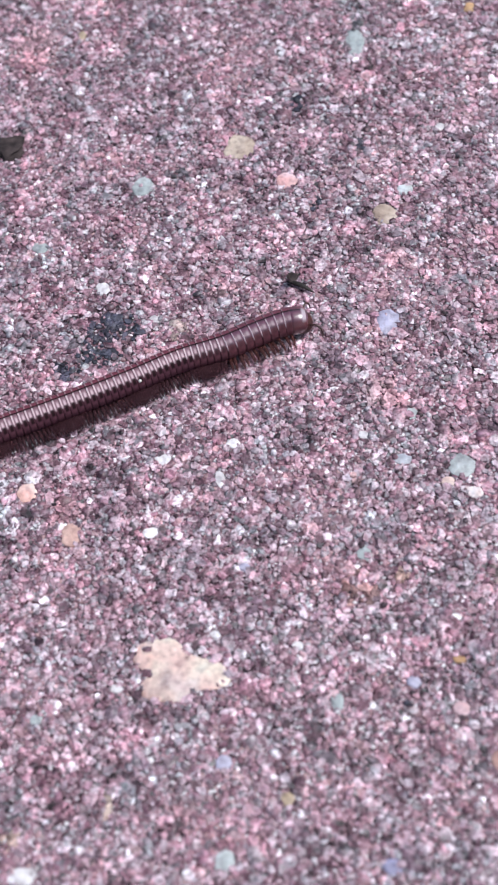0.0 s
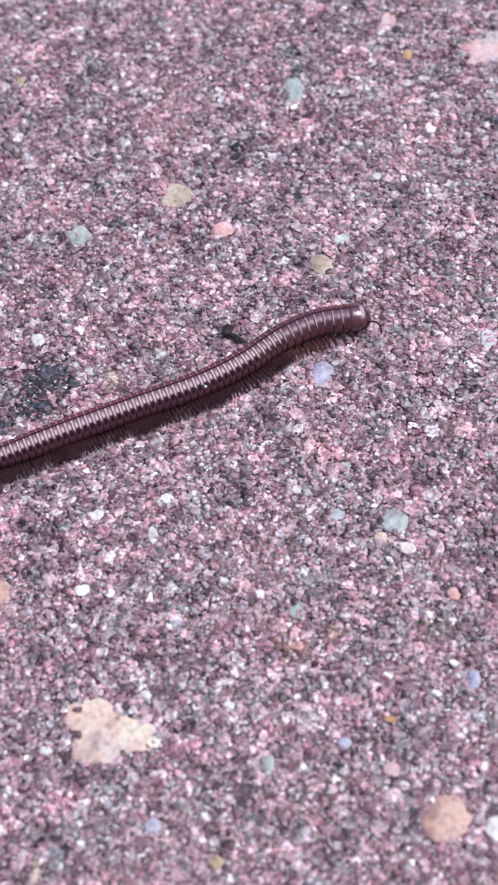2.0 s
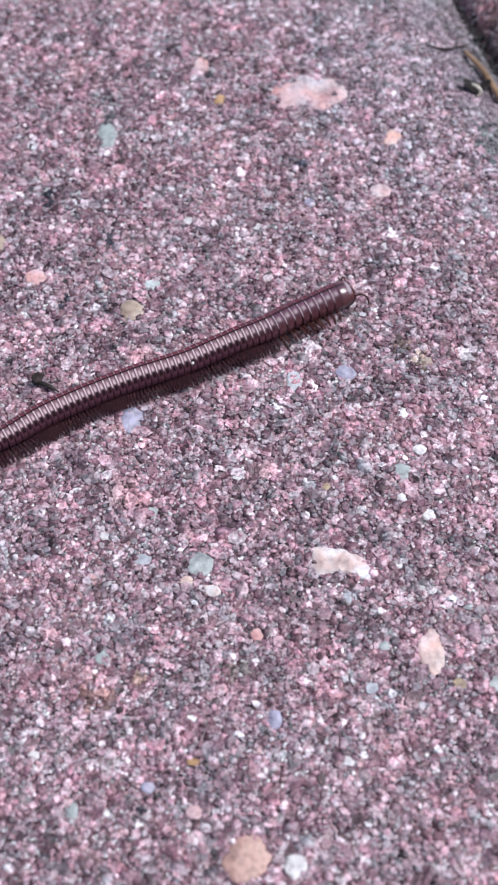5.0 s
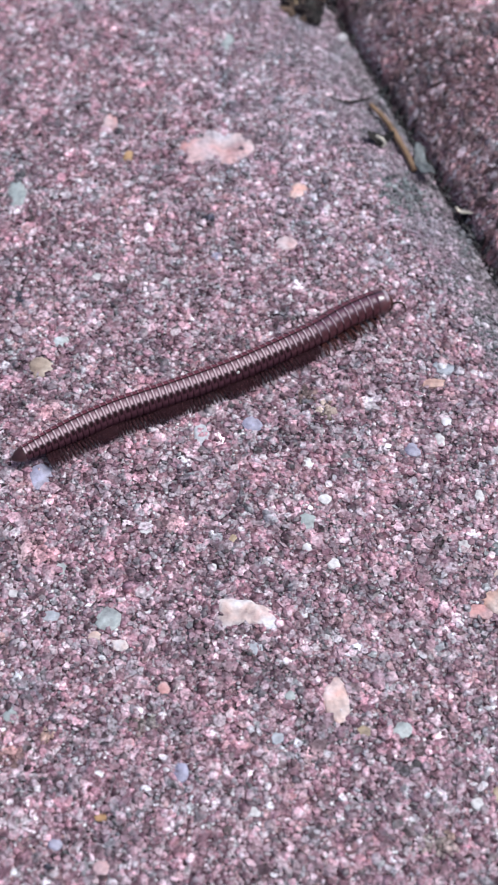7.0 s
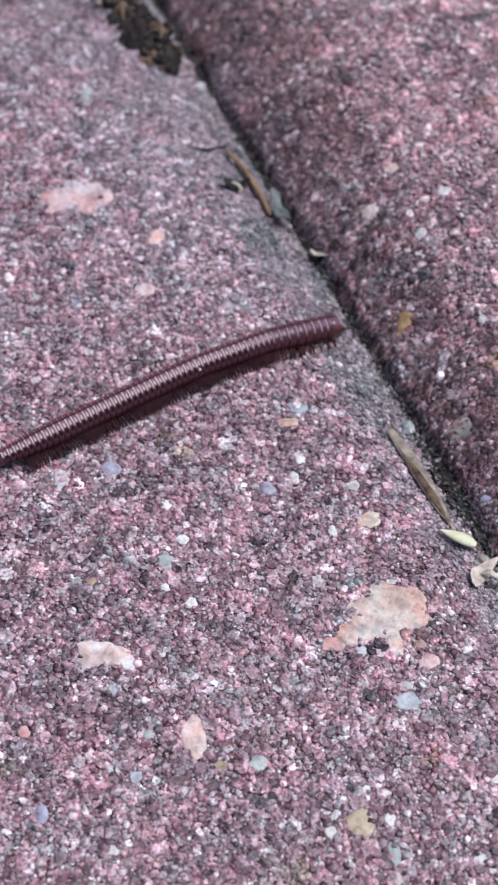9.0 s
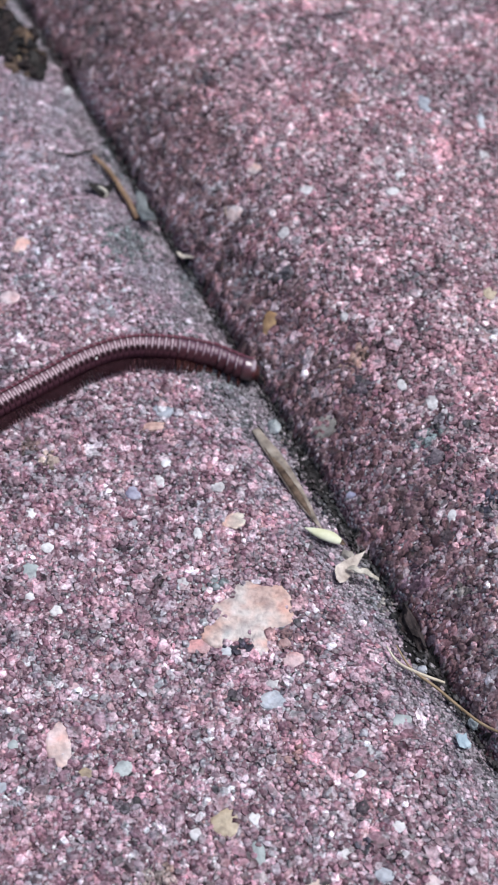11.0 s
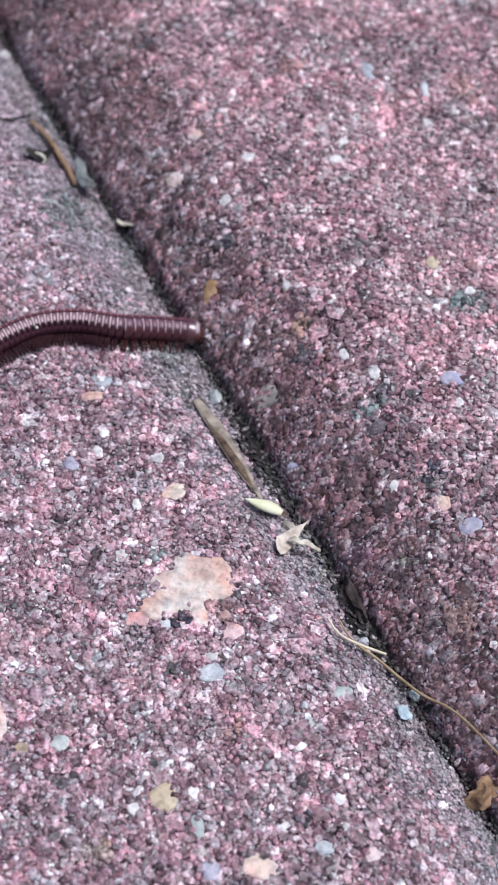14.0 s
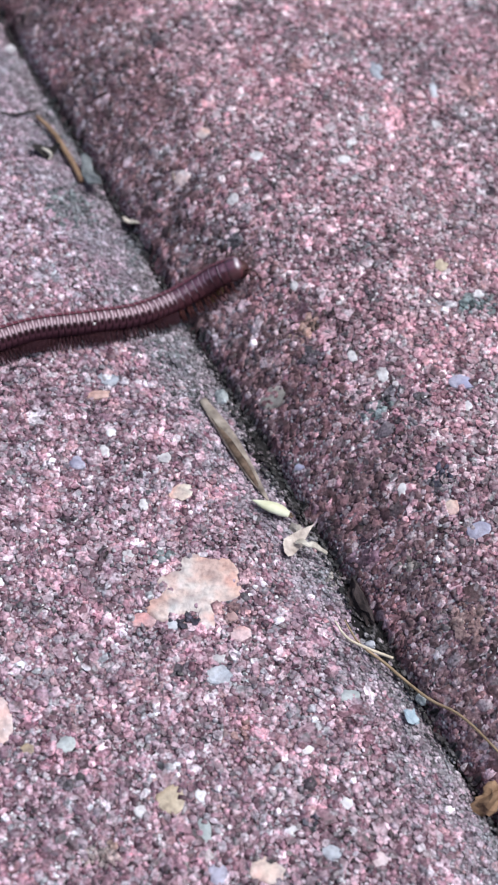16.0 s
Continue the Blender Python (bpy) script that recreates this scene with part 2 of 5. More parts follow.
def ring_mat(name, flank, rim_col, maroon, lower, rough, spec, stretch=1555.0, seam=0.7, pore_gleam=0.9, deep=0.0, thin=0.0, front=0.0):
    """Shell of a body ring: dark line along the back, a pale rear rim, a dark pore; light on the near flank and shade
    on the maroon far flank and brown belly are painted in.
    """
    m, n, l, b = mat(name, rough=rough, spec=spec)
    tc = n.new("ShaderNodeTexCoord")
    sep = n.new("ShaderNodeSeparateXYZ")
    l.new(tc.outputs["Object"], sep.inputs[0])
    x, y, z = sep.outputs
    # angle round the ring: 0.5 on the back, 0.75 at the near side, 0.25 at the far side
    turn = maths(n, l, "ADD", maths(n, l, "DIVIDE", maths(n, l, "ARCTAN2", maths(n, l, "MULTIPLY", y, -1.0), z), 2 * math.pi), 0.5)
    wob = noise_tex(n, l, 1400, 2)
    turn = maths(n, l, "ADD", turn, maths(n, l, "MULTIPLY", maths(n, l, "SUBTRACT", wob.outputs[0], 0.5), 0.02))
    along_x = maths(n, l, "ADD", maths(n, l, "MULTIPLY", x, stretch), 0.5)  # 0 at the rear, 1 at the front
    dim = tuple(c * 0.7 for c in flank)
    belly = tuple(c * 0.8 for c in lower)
    # sky light painted on the near flank, shade on far flank and belly
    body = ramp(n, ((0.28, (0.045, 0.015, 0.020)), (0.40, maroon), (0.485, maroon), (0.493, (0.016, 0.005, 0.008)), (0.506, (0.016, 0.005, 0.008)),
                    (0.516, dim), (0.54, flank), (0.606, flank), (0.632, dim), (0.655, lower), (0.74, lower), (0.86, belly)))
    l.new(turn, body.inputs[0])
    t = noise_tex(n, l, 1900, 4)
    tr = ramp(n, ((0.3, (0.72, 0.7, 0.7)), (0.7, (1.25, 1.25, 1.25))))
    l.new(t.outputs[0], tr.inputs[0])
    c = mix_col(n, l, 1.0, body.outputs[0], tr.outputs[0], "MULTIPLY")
    # soft highlight painted into the colour, in the middle of the lower flank
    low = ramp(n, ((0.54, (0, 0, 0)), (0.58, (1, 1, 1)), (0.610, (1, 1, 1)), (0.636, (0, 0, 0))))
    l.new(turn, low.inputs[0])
    gleam_x = ramp(n, ((0.40, (0, 0, 0)), (0.52, (1, 1, 1)), (0.60, (1, 1, 1)), (0.72, (0, 0, 0))))
    l.new(along_x, gleam_x.inputs[0])
    c = mix_col(n, l, maths(n, l, "MULTIPLY", maths(n, l, "MULTIPLY", low.outputs[0], gleam_x.outputs[0]), 0.7 * pore_gleam), c, rim_col)
    # pale rear rim, dimmed on the flank painted as shaded
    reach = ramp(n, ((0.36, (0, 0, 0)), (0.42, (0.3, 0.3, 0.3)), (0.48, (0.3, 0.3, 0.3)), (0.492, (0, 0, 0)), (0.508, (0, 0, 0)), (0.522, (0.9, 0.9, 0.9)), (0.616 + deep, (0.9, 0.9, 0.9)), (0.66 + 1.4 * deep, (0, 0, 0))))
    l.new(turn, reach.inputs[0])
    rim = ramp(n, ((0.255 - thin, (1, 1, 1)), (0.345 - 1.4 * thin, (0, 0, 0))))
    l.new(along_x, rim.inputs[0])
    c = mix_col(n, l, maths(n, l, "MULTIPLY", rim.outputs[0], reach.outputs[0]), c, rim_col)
    # dark seam where the ring slides under the one before it
    neck = ramp(n, ((0.72, (0, 0, 0)), (0.82, (1, 1, 1))))
    l.new(along_x, neck.inputs[0])
    c = mix_col(n, l, maths(n, l, "MULTIPLY", neck.outputs[0], seam), c, (0.022, 0.008, 0.010))
    pore_row = ramp(n, ((0.613, (0, 0, 0)), (0.635, (1, 1, 1)), (0.690, (1, 1, 1)), (0.712, (0, 0, 0))))
    l.new(turn, pore_row.inputs[0])
    pore_x = ramp(n, ((0.36, (0, 0, 0)), (0.46, (1, 1, 1)), (0.70, (1, 1, 1)), (0.78, (0, 0, 0))))
    l.new(along_x, pore_x.inputs[0])
    c = mix_col(n, l, maths(n, l, "MULTIPLY", maths(n, l, "MULTIPLY", pore_row.outputs[0], pore_x.outputs[0]), pore_gleam), c, (0.008, 0.003, 0.004))
    if front:  # sky highlight painted in near the front of the neck shield
        front_gleam = ramp(n, ((0.76, (0, 0, 0)), (0.85, (1, 1, 1)), (0.97, (1, 1, 1)), (1.03, (0, 0, 0))))
        l.new(along_x, front_gleam.inputs[0])
        over = ramp(n, ((0.44, (0, 0, 0)), (0.50, (1, 1, 1)), (0.62, (1, 1, 1)), (0.68, (0, 0, 0))))
        l.new(turn, over.inputs[0])
        c = mix_col(n, l, maths(n, l, "MULTIPLY", maths(n, l, "MULTIPLY", front_gleam.outputs[0], over.outputs[0]), front), c, (0.60, 0.52, 0.58))
    l.new(c, b.inputs["Base Color"])
    bump(n, l, b, t.outputs[0], 0.25, 0.00004)
    return m


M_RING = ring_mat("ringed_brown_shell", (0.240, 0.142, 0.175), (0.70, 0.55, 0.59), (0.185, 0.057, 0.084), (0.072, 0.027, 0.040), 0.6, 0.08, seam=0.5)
M_MIDRING = ring_mat("mauve_shell", (0.180, 0.098, 0.130), (0.64, 0.50, 0.545), (0.168, 0.051, 0.077), (0.075, 0.026, 0.037), 0.48, 0.18, seam=0.35, pore_gleam=0.6, deep=0.015)
M_FORERING = ring_mat("dark_fore_shell", (0.132, 0.060, 0.095), (0.60, 0.47, 0.52), (0.150, 0.045, 0.070), (0.078, 0.024, 0.033), 0.36, 0.28, stretch=1131.0, seam=0.15, pore_gleam=0.25, deep=0.03, thin=0.062)
M_SHELL = mottled("red_brown_shell", (0.030, 0.009, 0.013), (0.075, 0.026, 0.031), 1500, 0.3, 0.6, 0.00004)
M_FACE = mottled("red_brown_head", (0.026, 0.009, 0.010), (0.075, 0.026, 0.024), 1300, 0.3, 0.4, 0.00002)
M_COLLAR = ring_mat("polished_brown_shield", (0.135, 0.052, 0.086), (0.145, 0.06, 0.094), (0.14, 0.042, 0.066), (0.085, 0.021, 0.027), 0.3, 0.6, stretch=700.0, seam=0.0, pore_gleam=0.0, front=0.6)
M_COLLAR.node_tree.nodes["Principled BSDF"].inputs["Coat Weight"].default_value = 0.7
M_COLLAR.node_tree.nodes["Principled BSDF"].inputs["Coat Roughness"].default_value = 0.16
M_LEG = mottled("brown_leg", (0.024, 0.009, 0.012), (0.060, 0.024, 0.031), 2500, 0.8, 0.05, 0.00001)
M_FORELEG = mottled("reddish_fore_leg", (0.040, 0.013, 0.014), (0.095, 0.034, 0.033), 2500, 0.8, 0.05, 0.00001)
for _m in (M_LEG, M_FORELEG):  # thin, glassy limbs
    _m.node_tree.nodes["Principled BSDF"].inputs["Alpha"].default_value = 0.68
M_EYE = mottled("black_eye", (0.004, 0.004, 0.005), (0.015, 0.012, 0.012), 5000, 0.2, 0.6, 0.00001)
M_FEELER = mottled("dark_feeler", (0.02, 0.008, 0.008), (0.06, 0.025, 0.022), 3000, 0.35, 0.5, 0.00001)
M_SPECK = mottled("white_speck", (0.7, 0.68, 0.66), (0.86, 0.85, 0.82), 4000, 0.35, 0.5, 0.00001)
M_NEEDLE = mottled("orange_brown_needle", (0.15, 0.085, 0.05), (0.36, 0.23, 0.145), 700, 0.6, 0.4, 0.00008)
M_STRAW = mottled("weathered_straw", (0.10, 0.077, 0.065), (0.42, 0.355, 0.305), 1300, 0.75, 0.25, 0.00014)
M_GROOVE = mottled("brown_stalk_groove", (0.045, 0.028, 0.02), (0.20, 0.135, 0.10), 1900, 0.75, 0.25, 0.0001)
M_SEED = mottled("pale_green_seed", (0.60, 0.60, 0.38), (0.82, 0.82, 0.66), 900, 0.5, 0.4, 0.00004)
M_HUSK = mottled("dry_leaf_husk", (0.34, 0.27, 0.24), (0.74, 0.65, 0.59), 1300, 0.7, 0.3, 0.0002)
M_PALEHUSK = mottled("pale_leaf_scrap", (0.30, 0.26, 0.22), (0.72, 0.66, 0.58), 1700, 0.7, 0.3, 0.0003)
M_ROOT = mottled("tan_root", (0.20, 0.135, 0.08), (0.44, 0.32, 0.21), 900, 0.6, 0.3, 0.00005)
M_PALEROOT = mottled("bleached_root", (0.52, 0.43, 0.32), (0.80, 0.72, 0.60), 900, 0.6, 0.3, 0.00005)
M_BARK = mottled("grey_brown_bark", (0.012, 0.009, 0.010), (0.072, 0.054, 0.055), 1300, 0.85, 0.2, 0.0003)
M_CRUMB = mottled("brown_leaf_crumb", (0.15, 0.085, 0.05), (0.42, 0.26, 0.16), 1100, 0.7, 0.3, 0.00014)
M_FLAKE = mottled("grey_flake", (0.04, 0.045, 0.05), (0.24, 0.26, 0.275), 1500, 0.65, 0.35, 0.0002)
M_BLUE = mottled("pale_blue_flake", (0.28, 0.38, 0.46), (0.46, 0.55, 0.62), 1600, 0.5, 0.4, 0.00006)
M_CHAR = mottled("black_twig", (0.01, 0.009, 0.009), (0.05, 0.042, 0.04), 1500, 0.7, 0.3, 0.00006)


# ---- mesh helpers (coordinates in millimetres) ----
def mesh_of(name, verts, faces, mats, index=None, smooth=True):
    me = bpy.data.meshes.new(name)
    me.from_pydata([(x * MM, y * MM, z * MM) for x, y, z in verts], [], faces)
    for m in mats:
        me.materials.append(m)
    if index is not None:
        me.polygons.foreach_set("material_index", index)
    me.polygons.foreach_set("use_smooth", [smooth] * len(me.polygons))
    me.update()
    return me


def part(name, me, parent=None, label=""):
    ob = new(name, me)
    ob.parent = parent
    return tagged(ob, label)


def tube(points, radii, sides=8, squash=1.0):
    """Vertices and faces of a closed, tapering tube along a few points, smoothed into a curve."""
    P = np.array(points, float)
    R = np.array(radii, float)
    for _ in range(2):
        Q, S = [P[0]], [R[0]]
        for a, b, ra, rb in zip(P[:-1], P[1:], R[:-1], R[1:]):
            Q += [0.75 * a + 0.25 * b, 0.25 * a + 0.75 * b]
            S += [0.75 * ra + 0.25 * rb, 0.25 * ra + 0.75 * rb]
        P, R = np.array(Q + [P[-1]]), np.array(S + [R[-1]])
    T = np.gradient(P, axis=0)
    T /= np.linalg.norm(T, axis=1)[:, None] + 1e-9
    verts, faces = [], []
    for p, t, r in zip(P, T, R):
        side = np.cross(t, (0.05, 0.02, 1.0))
        side /= np.linalg.norm(side) + 1e-9
        up = np.cross(side, t)
        for k in range(sides):
            a = 2 * math.pi * k / sides
            verts.append(tuple(p + r * (math.cos(a) * side + squash * math.sin(a) * up)))
    n = len(P)
    for i in range(n - 1):
        for k in range(sides):
            j = (k + 1) % sides
            faces.append((i * sides + k, i * sides + j, (i + 1) * sides + j, (i + 1) * sides + k))
    faces.append(tuple(range(sides))[::-1])
    faces.append(tuple(range((n - 1) * sides, n * sides)))
    return verts, faces


def pebble(rx, ry, rz, seed, rough=0.18, sub=2):
    bm = bmesh.new()
    bmesh.ops.create_icosphere(bm, subdivisions=sub, radius=1)
    verts = []
    for v in bm.verts:
        k = 1 + rough * noise.noise(v.co * 1.7 + Vector((seed * 3.1, seed * 1.7, 0)))
        verts.append((v.co.x * rx * k, v.co.y * ry * k, v.co.z * rz * k))
    bm.verts.index_update()
    faces = [tuple(v.index for v in f.verts) for f in bm.faces]
    bm.free()
    return verts, faces


# ---- the pavers ----
PU = (-200, -6.5, -5, -3.5, -2, -0.9, -0.45, 0.15, 0.55, 2.4, 4.2, 6.2, 8, 10, 13, 17, 25, 200)
PZ = (0, 0, -0.15, -0.6, -1.2, -1.7, -2.1, -2.4, -1.2, 0.4, 1.7, 2.75, 3.3, 3.65, 3.95, 4.15, 4.3, 4.3)


def across(x, y):
    return (x - C0[0]) * ACROSS[0] + (y - C0[1]) * ACROSS[1]


def along(x, y):
    return (x - C0[0]) * ALONG[0] + (y - C0[1]) * ALONG[1]


def level(x, y):
    """Height of the pavement at a place, in millimetres."""
    return np.interp(across(x, y), PU, PZ)


def spots(lo, hi):
    return list(np.arange(lo, hi, 1.2))


def paver_mesh(name, us, side):
    vs = [-110, -108, -80] + spots(-62, 66) + [90, 108, 110]
    verts, faces, index = [], [], []
    nu = len(us)
    for v in vs:
        for u in us:
            z = float(np.interp(u, PU, PZ))
            q = Vector((u * 0.45, v * 0.45, side * 9.0))
            edge = math.exp(-abs(u) / 2.5)
            z += 0.06 * noise.noise(q) - 0.05
            uu = u + edge * (0.35 * noise.noise(Vector((v * 0.16, side * 5.0, 1.0))) + 0.22 * noise.noise(Vector((v * 0.7, side * 5.0, 4.0))))
            p = C0 + uu * ACROSS + v * ALONG
            verts.append((p[0], p[1], z))
    for i in range(len(vs) - 1):
        for k in range(nu - 1):
            a = i * nu + k
            faces.append((a, a + 1, a + nu + 1, a + nu))
            index.append(1 if -5.2 < 0.5 * (us[k] + us[k + 1]) < 0 else 0)
    # sides and underside
    base = len(verts)
    for (x, y, z) in list(verts):
        verts.append((x, y, -60.0))
    rim = [k for k in range(nu)] + [i * nu + nu - 1 for i in range(1, len(vs))] + [(len(vs) - 1) * nu + k for k in range(nu - 2, -1, -1)] + [i * nu for i in range(len(vs) - 2, 0, -1)]
    for a, b in zip(rim, rim[1:] + rim[:1]):
        faces.append((b, a, base + a, base + b))
        index.append(0)
    corner = [0, nu - 1, len(vs) * nu - 1, (len(vs) - 1) * nu]
    faces.append(tuple(base + c for c in corner[::-1]))
    index.append(0)
    return mesh_of(name, verts, faces, (M_CEMENT, M_DUSTCEMENT), index)


def paver(label, us, side):
    ob = new("paver")
    ob.location = (C0[0] * MM, C0[1] * MM, -0.06)
    tagged(ob, label, "paver", "concrete pavers")
    top = part("slab", paver_mesh("slab", us, side), ob)
    top.location = (-ob.location.x, -ob.location.y, 0.06)
    return ob


LEFT = paver("mauve-pink concrete paver with sandy grain and a dusty edge", [-200, -120, -75] + spots(-66, -6.5) + [-6, -5.2, -4.4, -3.6, -2.8, -2, -1.4, -0.9, -0.5, -0.3], 0)
RIGHT = paver("mauve-pink concrete paver, slightly raised, with sandy grain", [0.1, 0.3, 0.5, 0.75, 1.0, 1.4, 2, 2.7, 3.5, 4.3, 5.2, 6.1, 7, 8, 9, 10] + spots(11, 48) + [75, 120, 200], 1)

STONES = {LEFT: [], RIGHT: []}
PATCHES = []


def patch(x, y, length, width, tone):
    """A spot in a paver where the sand is of one kind: pinker, greener or darker than the rest."""
    PATCHES.append((x, y, length, width, 1 + PATCH_TONES.index(tone)))


def stone(owner, x, y, length, width, tone, lobes=1):
    """One larger piece of aggregate, set flush into a paver."""
    rnd = random.Random(round(x * 31 + y * 17, 1))
    blobs = [(0.0, 0.0, 1.0)]
    if lobes > 1:
        blobs = [(-0.42, 0.3, 0.55), (-0.12, -0.42, 0.55), (0.52, -0.1, 0.44), (0.0, 0.0, 0.5)]
    if lobes == 4:
        blobs = [(-0.52, 0.0, 0.46), (-0.1, 0.3, 0.46), (0.42, 0.1, 0.56), (-0.6, -0.4, 0.36), (0.25, -0.3, 0.45)]
    if lobes == 5:
        blobs = [(-0.6, 0.35, 0.38), (-0.15, 0.32, 0.42), (0.3, 0.05, 0.42), (0.66, -0.3, 0.34), (-0.62, -0.2, 0.36)]
    if lobes == 3:
        blobs = [(-0.62, 0.0, 0.36), (-0.12, 0.46, 0.42), (0.42, 0.34, 0.42), (0.64, 0.1, 0.34), (0.5, -0.42, 0.38), (0.05, -0.72, 0.4), (-0.42, -0.6, 0.4)]
    turn = rnd.uniform(-0.3, 0.3) if lobes == 1 else 0.0
    phase = [rnd.uniform(0, 6.28) for _ in range(5)]
    amount = [rnd.uniform(0.01, 0.07) for _ in range(5)]
    seg = 52 if lobes > 1 else 26 if max(length, width) > 2.5 else 14
    rim = []
    for k in range(seg):
        a = 2 * math.pi * k / seg
        reach = 0.25 if lobes == 1 else 0.42
        for bx, by, br in blobs:
            # furthest point of this lobe along the ray
            d = bx * math.cos(a) + by * math.sin(a)
            h = br * br - (bx * bx + by * by - d * d)
            if h > 0:
                reach = max(reach, d + math.sqrt(h))
        reach *= 1 + sum(m * math.sin((i + 2) * a + p) for i, (m, p) in enumerate(zip(amount, phase))) + rnd.uniform(-0.04, 0.04)
        rim.append(max(reach, 0.25))
    if lobes > 1:
        rim = [(rim[k - 1] + 2 * rim[k] + rim[(k + 1) % seg]) / 4 for k in range(seg)]
    cs, sn = math.cos(turn), math.sin(turn)
    verts, faces = [], []

    def at(px, py, lift):
        qx, qy = (px * cs - py * sn), (px * sn + py * cs)
        wx, wy = x + qx, y + qy
        return (wx, wy, float(level(wx, wy)) + lift)

    # worn but still slightly domed, its rim sunk among the grains
    proud = 0.02 + 0.02 * rnd.random() + (0.035 * min(length, width) if lobes == 1 else 0.05)
    rings = ((0.4, 0.95), (0.75, 0.65), (0.93, 0.15), (1.0, -1.2))
    verts.append(at(0, 0, proud))
    for f_, lf in rings:
        for k in range(seg):
            a = 2 * math.pi * k / seg
            px, py = rim[k] * f_ * math.cos(a) * length / 2, rim[k] * f_ * math.sin(a) * width / 2
            wob = 0.06 * noise.noise(Vector((x + px * 1.6, y + py * 1.6, 2.0))) * min(1.0, max(length, width) / 2)
            verts.append(at(px, py, proud * lf + (wob if f_ < 0.95 else 0)))
    for k in range(seg):
        j = (k + 1) % seg
        faces.append((0, 1 + k, 1 + j))
        for q in range(len(rings) - 1):
            a, b = 1 + q * seg, 1 + (q + 1) * seg
            faces.append((a + k, b + k, b + j, a + j))
    ob = part("stone", mesh_of("stone", verts, faces, (M_STONE[tone],), smooth=seg > 20), owner, tone_label(tone))
    ob.location = (-owner.location.x, -owner.location.y, 0.06)
    STONES[owner].append((x, y, length, width, np.array(rim), turn, {"mint": 0.15, "bone": 0.02, "cream": 0.02, "blush": 0.05, "milk": 0.03, "white": 0.02, "orange": 0.03, "moss": 0.55, "tan": 0.4}.get(tone, 0.1)))


def tone_label(tone):
    return {"ice": "pale blue-white stone", "mint": "pale grey-green stone", "blush": "pinkish cream stone", "bone": "large bone-white stone with pink clouds"}.get(tone, tone + " coloured stone")


stone(LEFT, -23.3, -25.7, 5.70, 4.35, "cream", lobes=2)
patch(-30.4, -3.2, 2.68, 1.87, "ink")
patch(-31.3, -5.1, 2.19, 1.75, "ink")
patch(-32.9, -6.8, 1.75, 1.29, "ink")
stone(LEFT, -24.2, 12.3, 2.3, 2.4, "tan")
patch(-40.2, 20.9, 3.69, 4.29, "rose")
stone(LEFT, -17.0, 22.6, 1.29, 3.07, "mint")
stone(LEFT, -13.3, -1.7, 1.62, 2.00, "lavender")
stone(LEFT, -8.4, -11.8, 1.71, 1.72, "mint")
patch(-13.8, -20.2, 1.73, 2.09, "clay")
stone(LEFT, -33.8, -15.4, 1.27, 1.37, "cream")
stone(LEFT, -30.7, -18.0, 1.31, 1.50, "peach")
stone(LEFT, -8.2, -23.9, 0.73, 0.46, "orange")
stone(LEFT, -16.8, -32.3, 0.76, 0.79, "ochre")
patch(-15.2, -29.8, 1.13, 1.09, "slate")
patch(-26.1, -33.3, 0.82, 1.25, "tan")
stone(LEFT, -14.6, -26.8, 0.73, 1.10, "mint")
stone(LEFT, -22.5, -13.7, 0.60, 1.30, "white")
stone(LEFT, -26.0, -12.6, 1.14, 0.79, "white")
stone(LEFT, -22.0, -11.2, 0.94, 0.71, "white")
stone(LEFT, -31.7, -0.2, 0.95, 1.12, "white")
patch(-31.0, -35.5, 1.28, 1.00, "tan")
stone(LEFT, -29.9, -37.5, 1.55, 1.03, "white")
stone(LEFT, -11.2, -35.3, 1.13, 0.88, "lavender")
stone(LEFT, -19.7, -35.8, 1.20, 1.19, "mint")
stone(LEFT, -30.4, 8.5, 1.52, 1.74, "mint")
stone(LEFT, -14.0, 6.9, 1.8, 1.8, "tan")
patch(-26.4, -3.2, 1.28, 1.59, "moss")
stone(LEFT, -26.1, -17.5, 0.98, 0.74, "white")
patch(-14.5, -13.2, 0.99, 1.14, "salmon")
stone(LEFT, -36.4, 2.9, 1.12, 0.98, "mint")
stone(LEFT, -36.9, 22.6, 0.62, 0.93, "ochre")
patch(-22.1, -33.4, 1.11, 0.92, "rose")
stone(LEFT, -30.7, -29.2, 0.73, 0.66, "mint")
patch(-19.5, -21.8, 1.26, 1.17, "mauve")
patch(-16.5, -4.9, 1.39, 1.43, "mauve")
stone(LEFT, -2.3, 27.4, 5.5, 4.9, "blush", lobes=4)
patch(-20.0, 29.1, 1.25, 3.22, "rose")
stone(LEFT, -5.1, -29.1, 2.58, 2.63, "peach")
stone(LEFT, -2.5, -29.4, 1.28, 1.34, "white")
stone(LEFT, -0.1, -11.5, 4.1, 3.1, "milk", lobes=5)
stone(LEFT, -9.0, 26.5, 0.81, 1.07, "orange")
stone(LEFT, -3.1, 1.4, 1.13, 2.01, "ice")
stone(LEFT, 0.2, 2.3, 1.49, 1.24, "lavender")
patch(-6.7, -9.2, 1.94, 1.54, "mauve")
stone(LEFT, -3.8, -21.3, 0.93, 1.20, "lavender")
stone(LEFT, -11.5, -8.4, 0.74, 0.94, "mint")
stone(LEFT, -17.0, -23.8, 0.67, 0.53, "white")
stone(LEFT, 5.1, -17.0, 1.55, 2.9, "milk")
patch(3.7, 4.8, 1.48, 1.55, "clay")
patch(5.2, 3.5, 1.25, 1.35, "tan")
stone(LEFT, 3.7, -5.0, 1.05, 1.38, "mint")
patch(5.5, -11.9, 1.73, 1.05, "rose")
stone(LEFT, 2.4, -16.8, 0.65, 0.85, "mint")
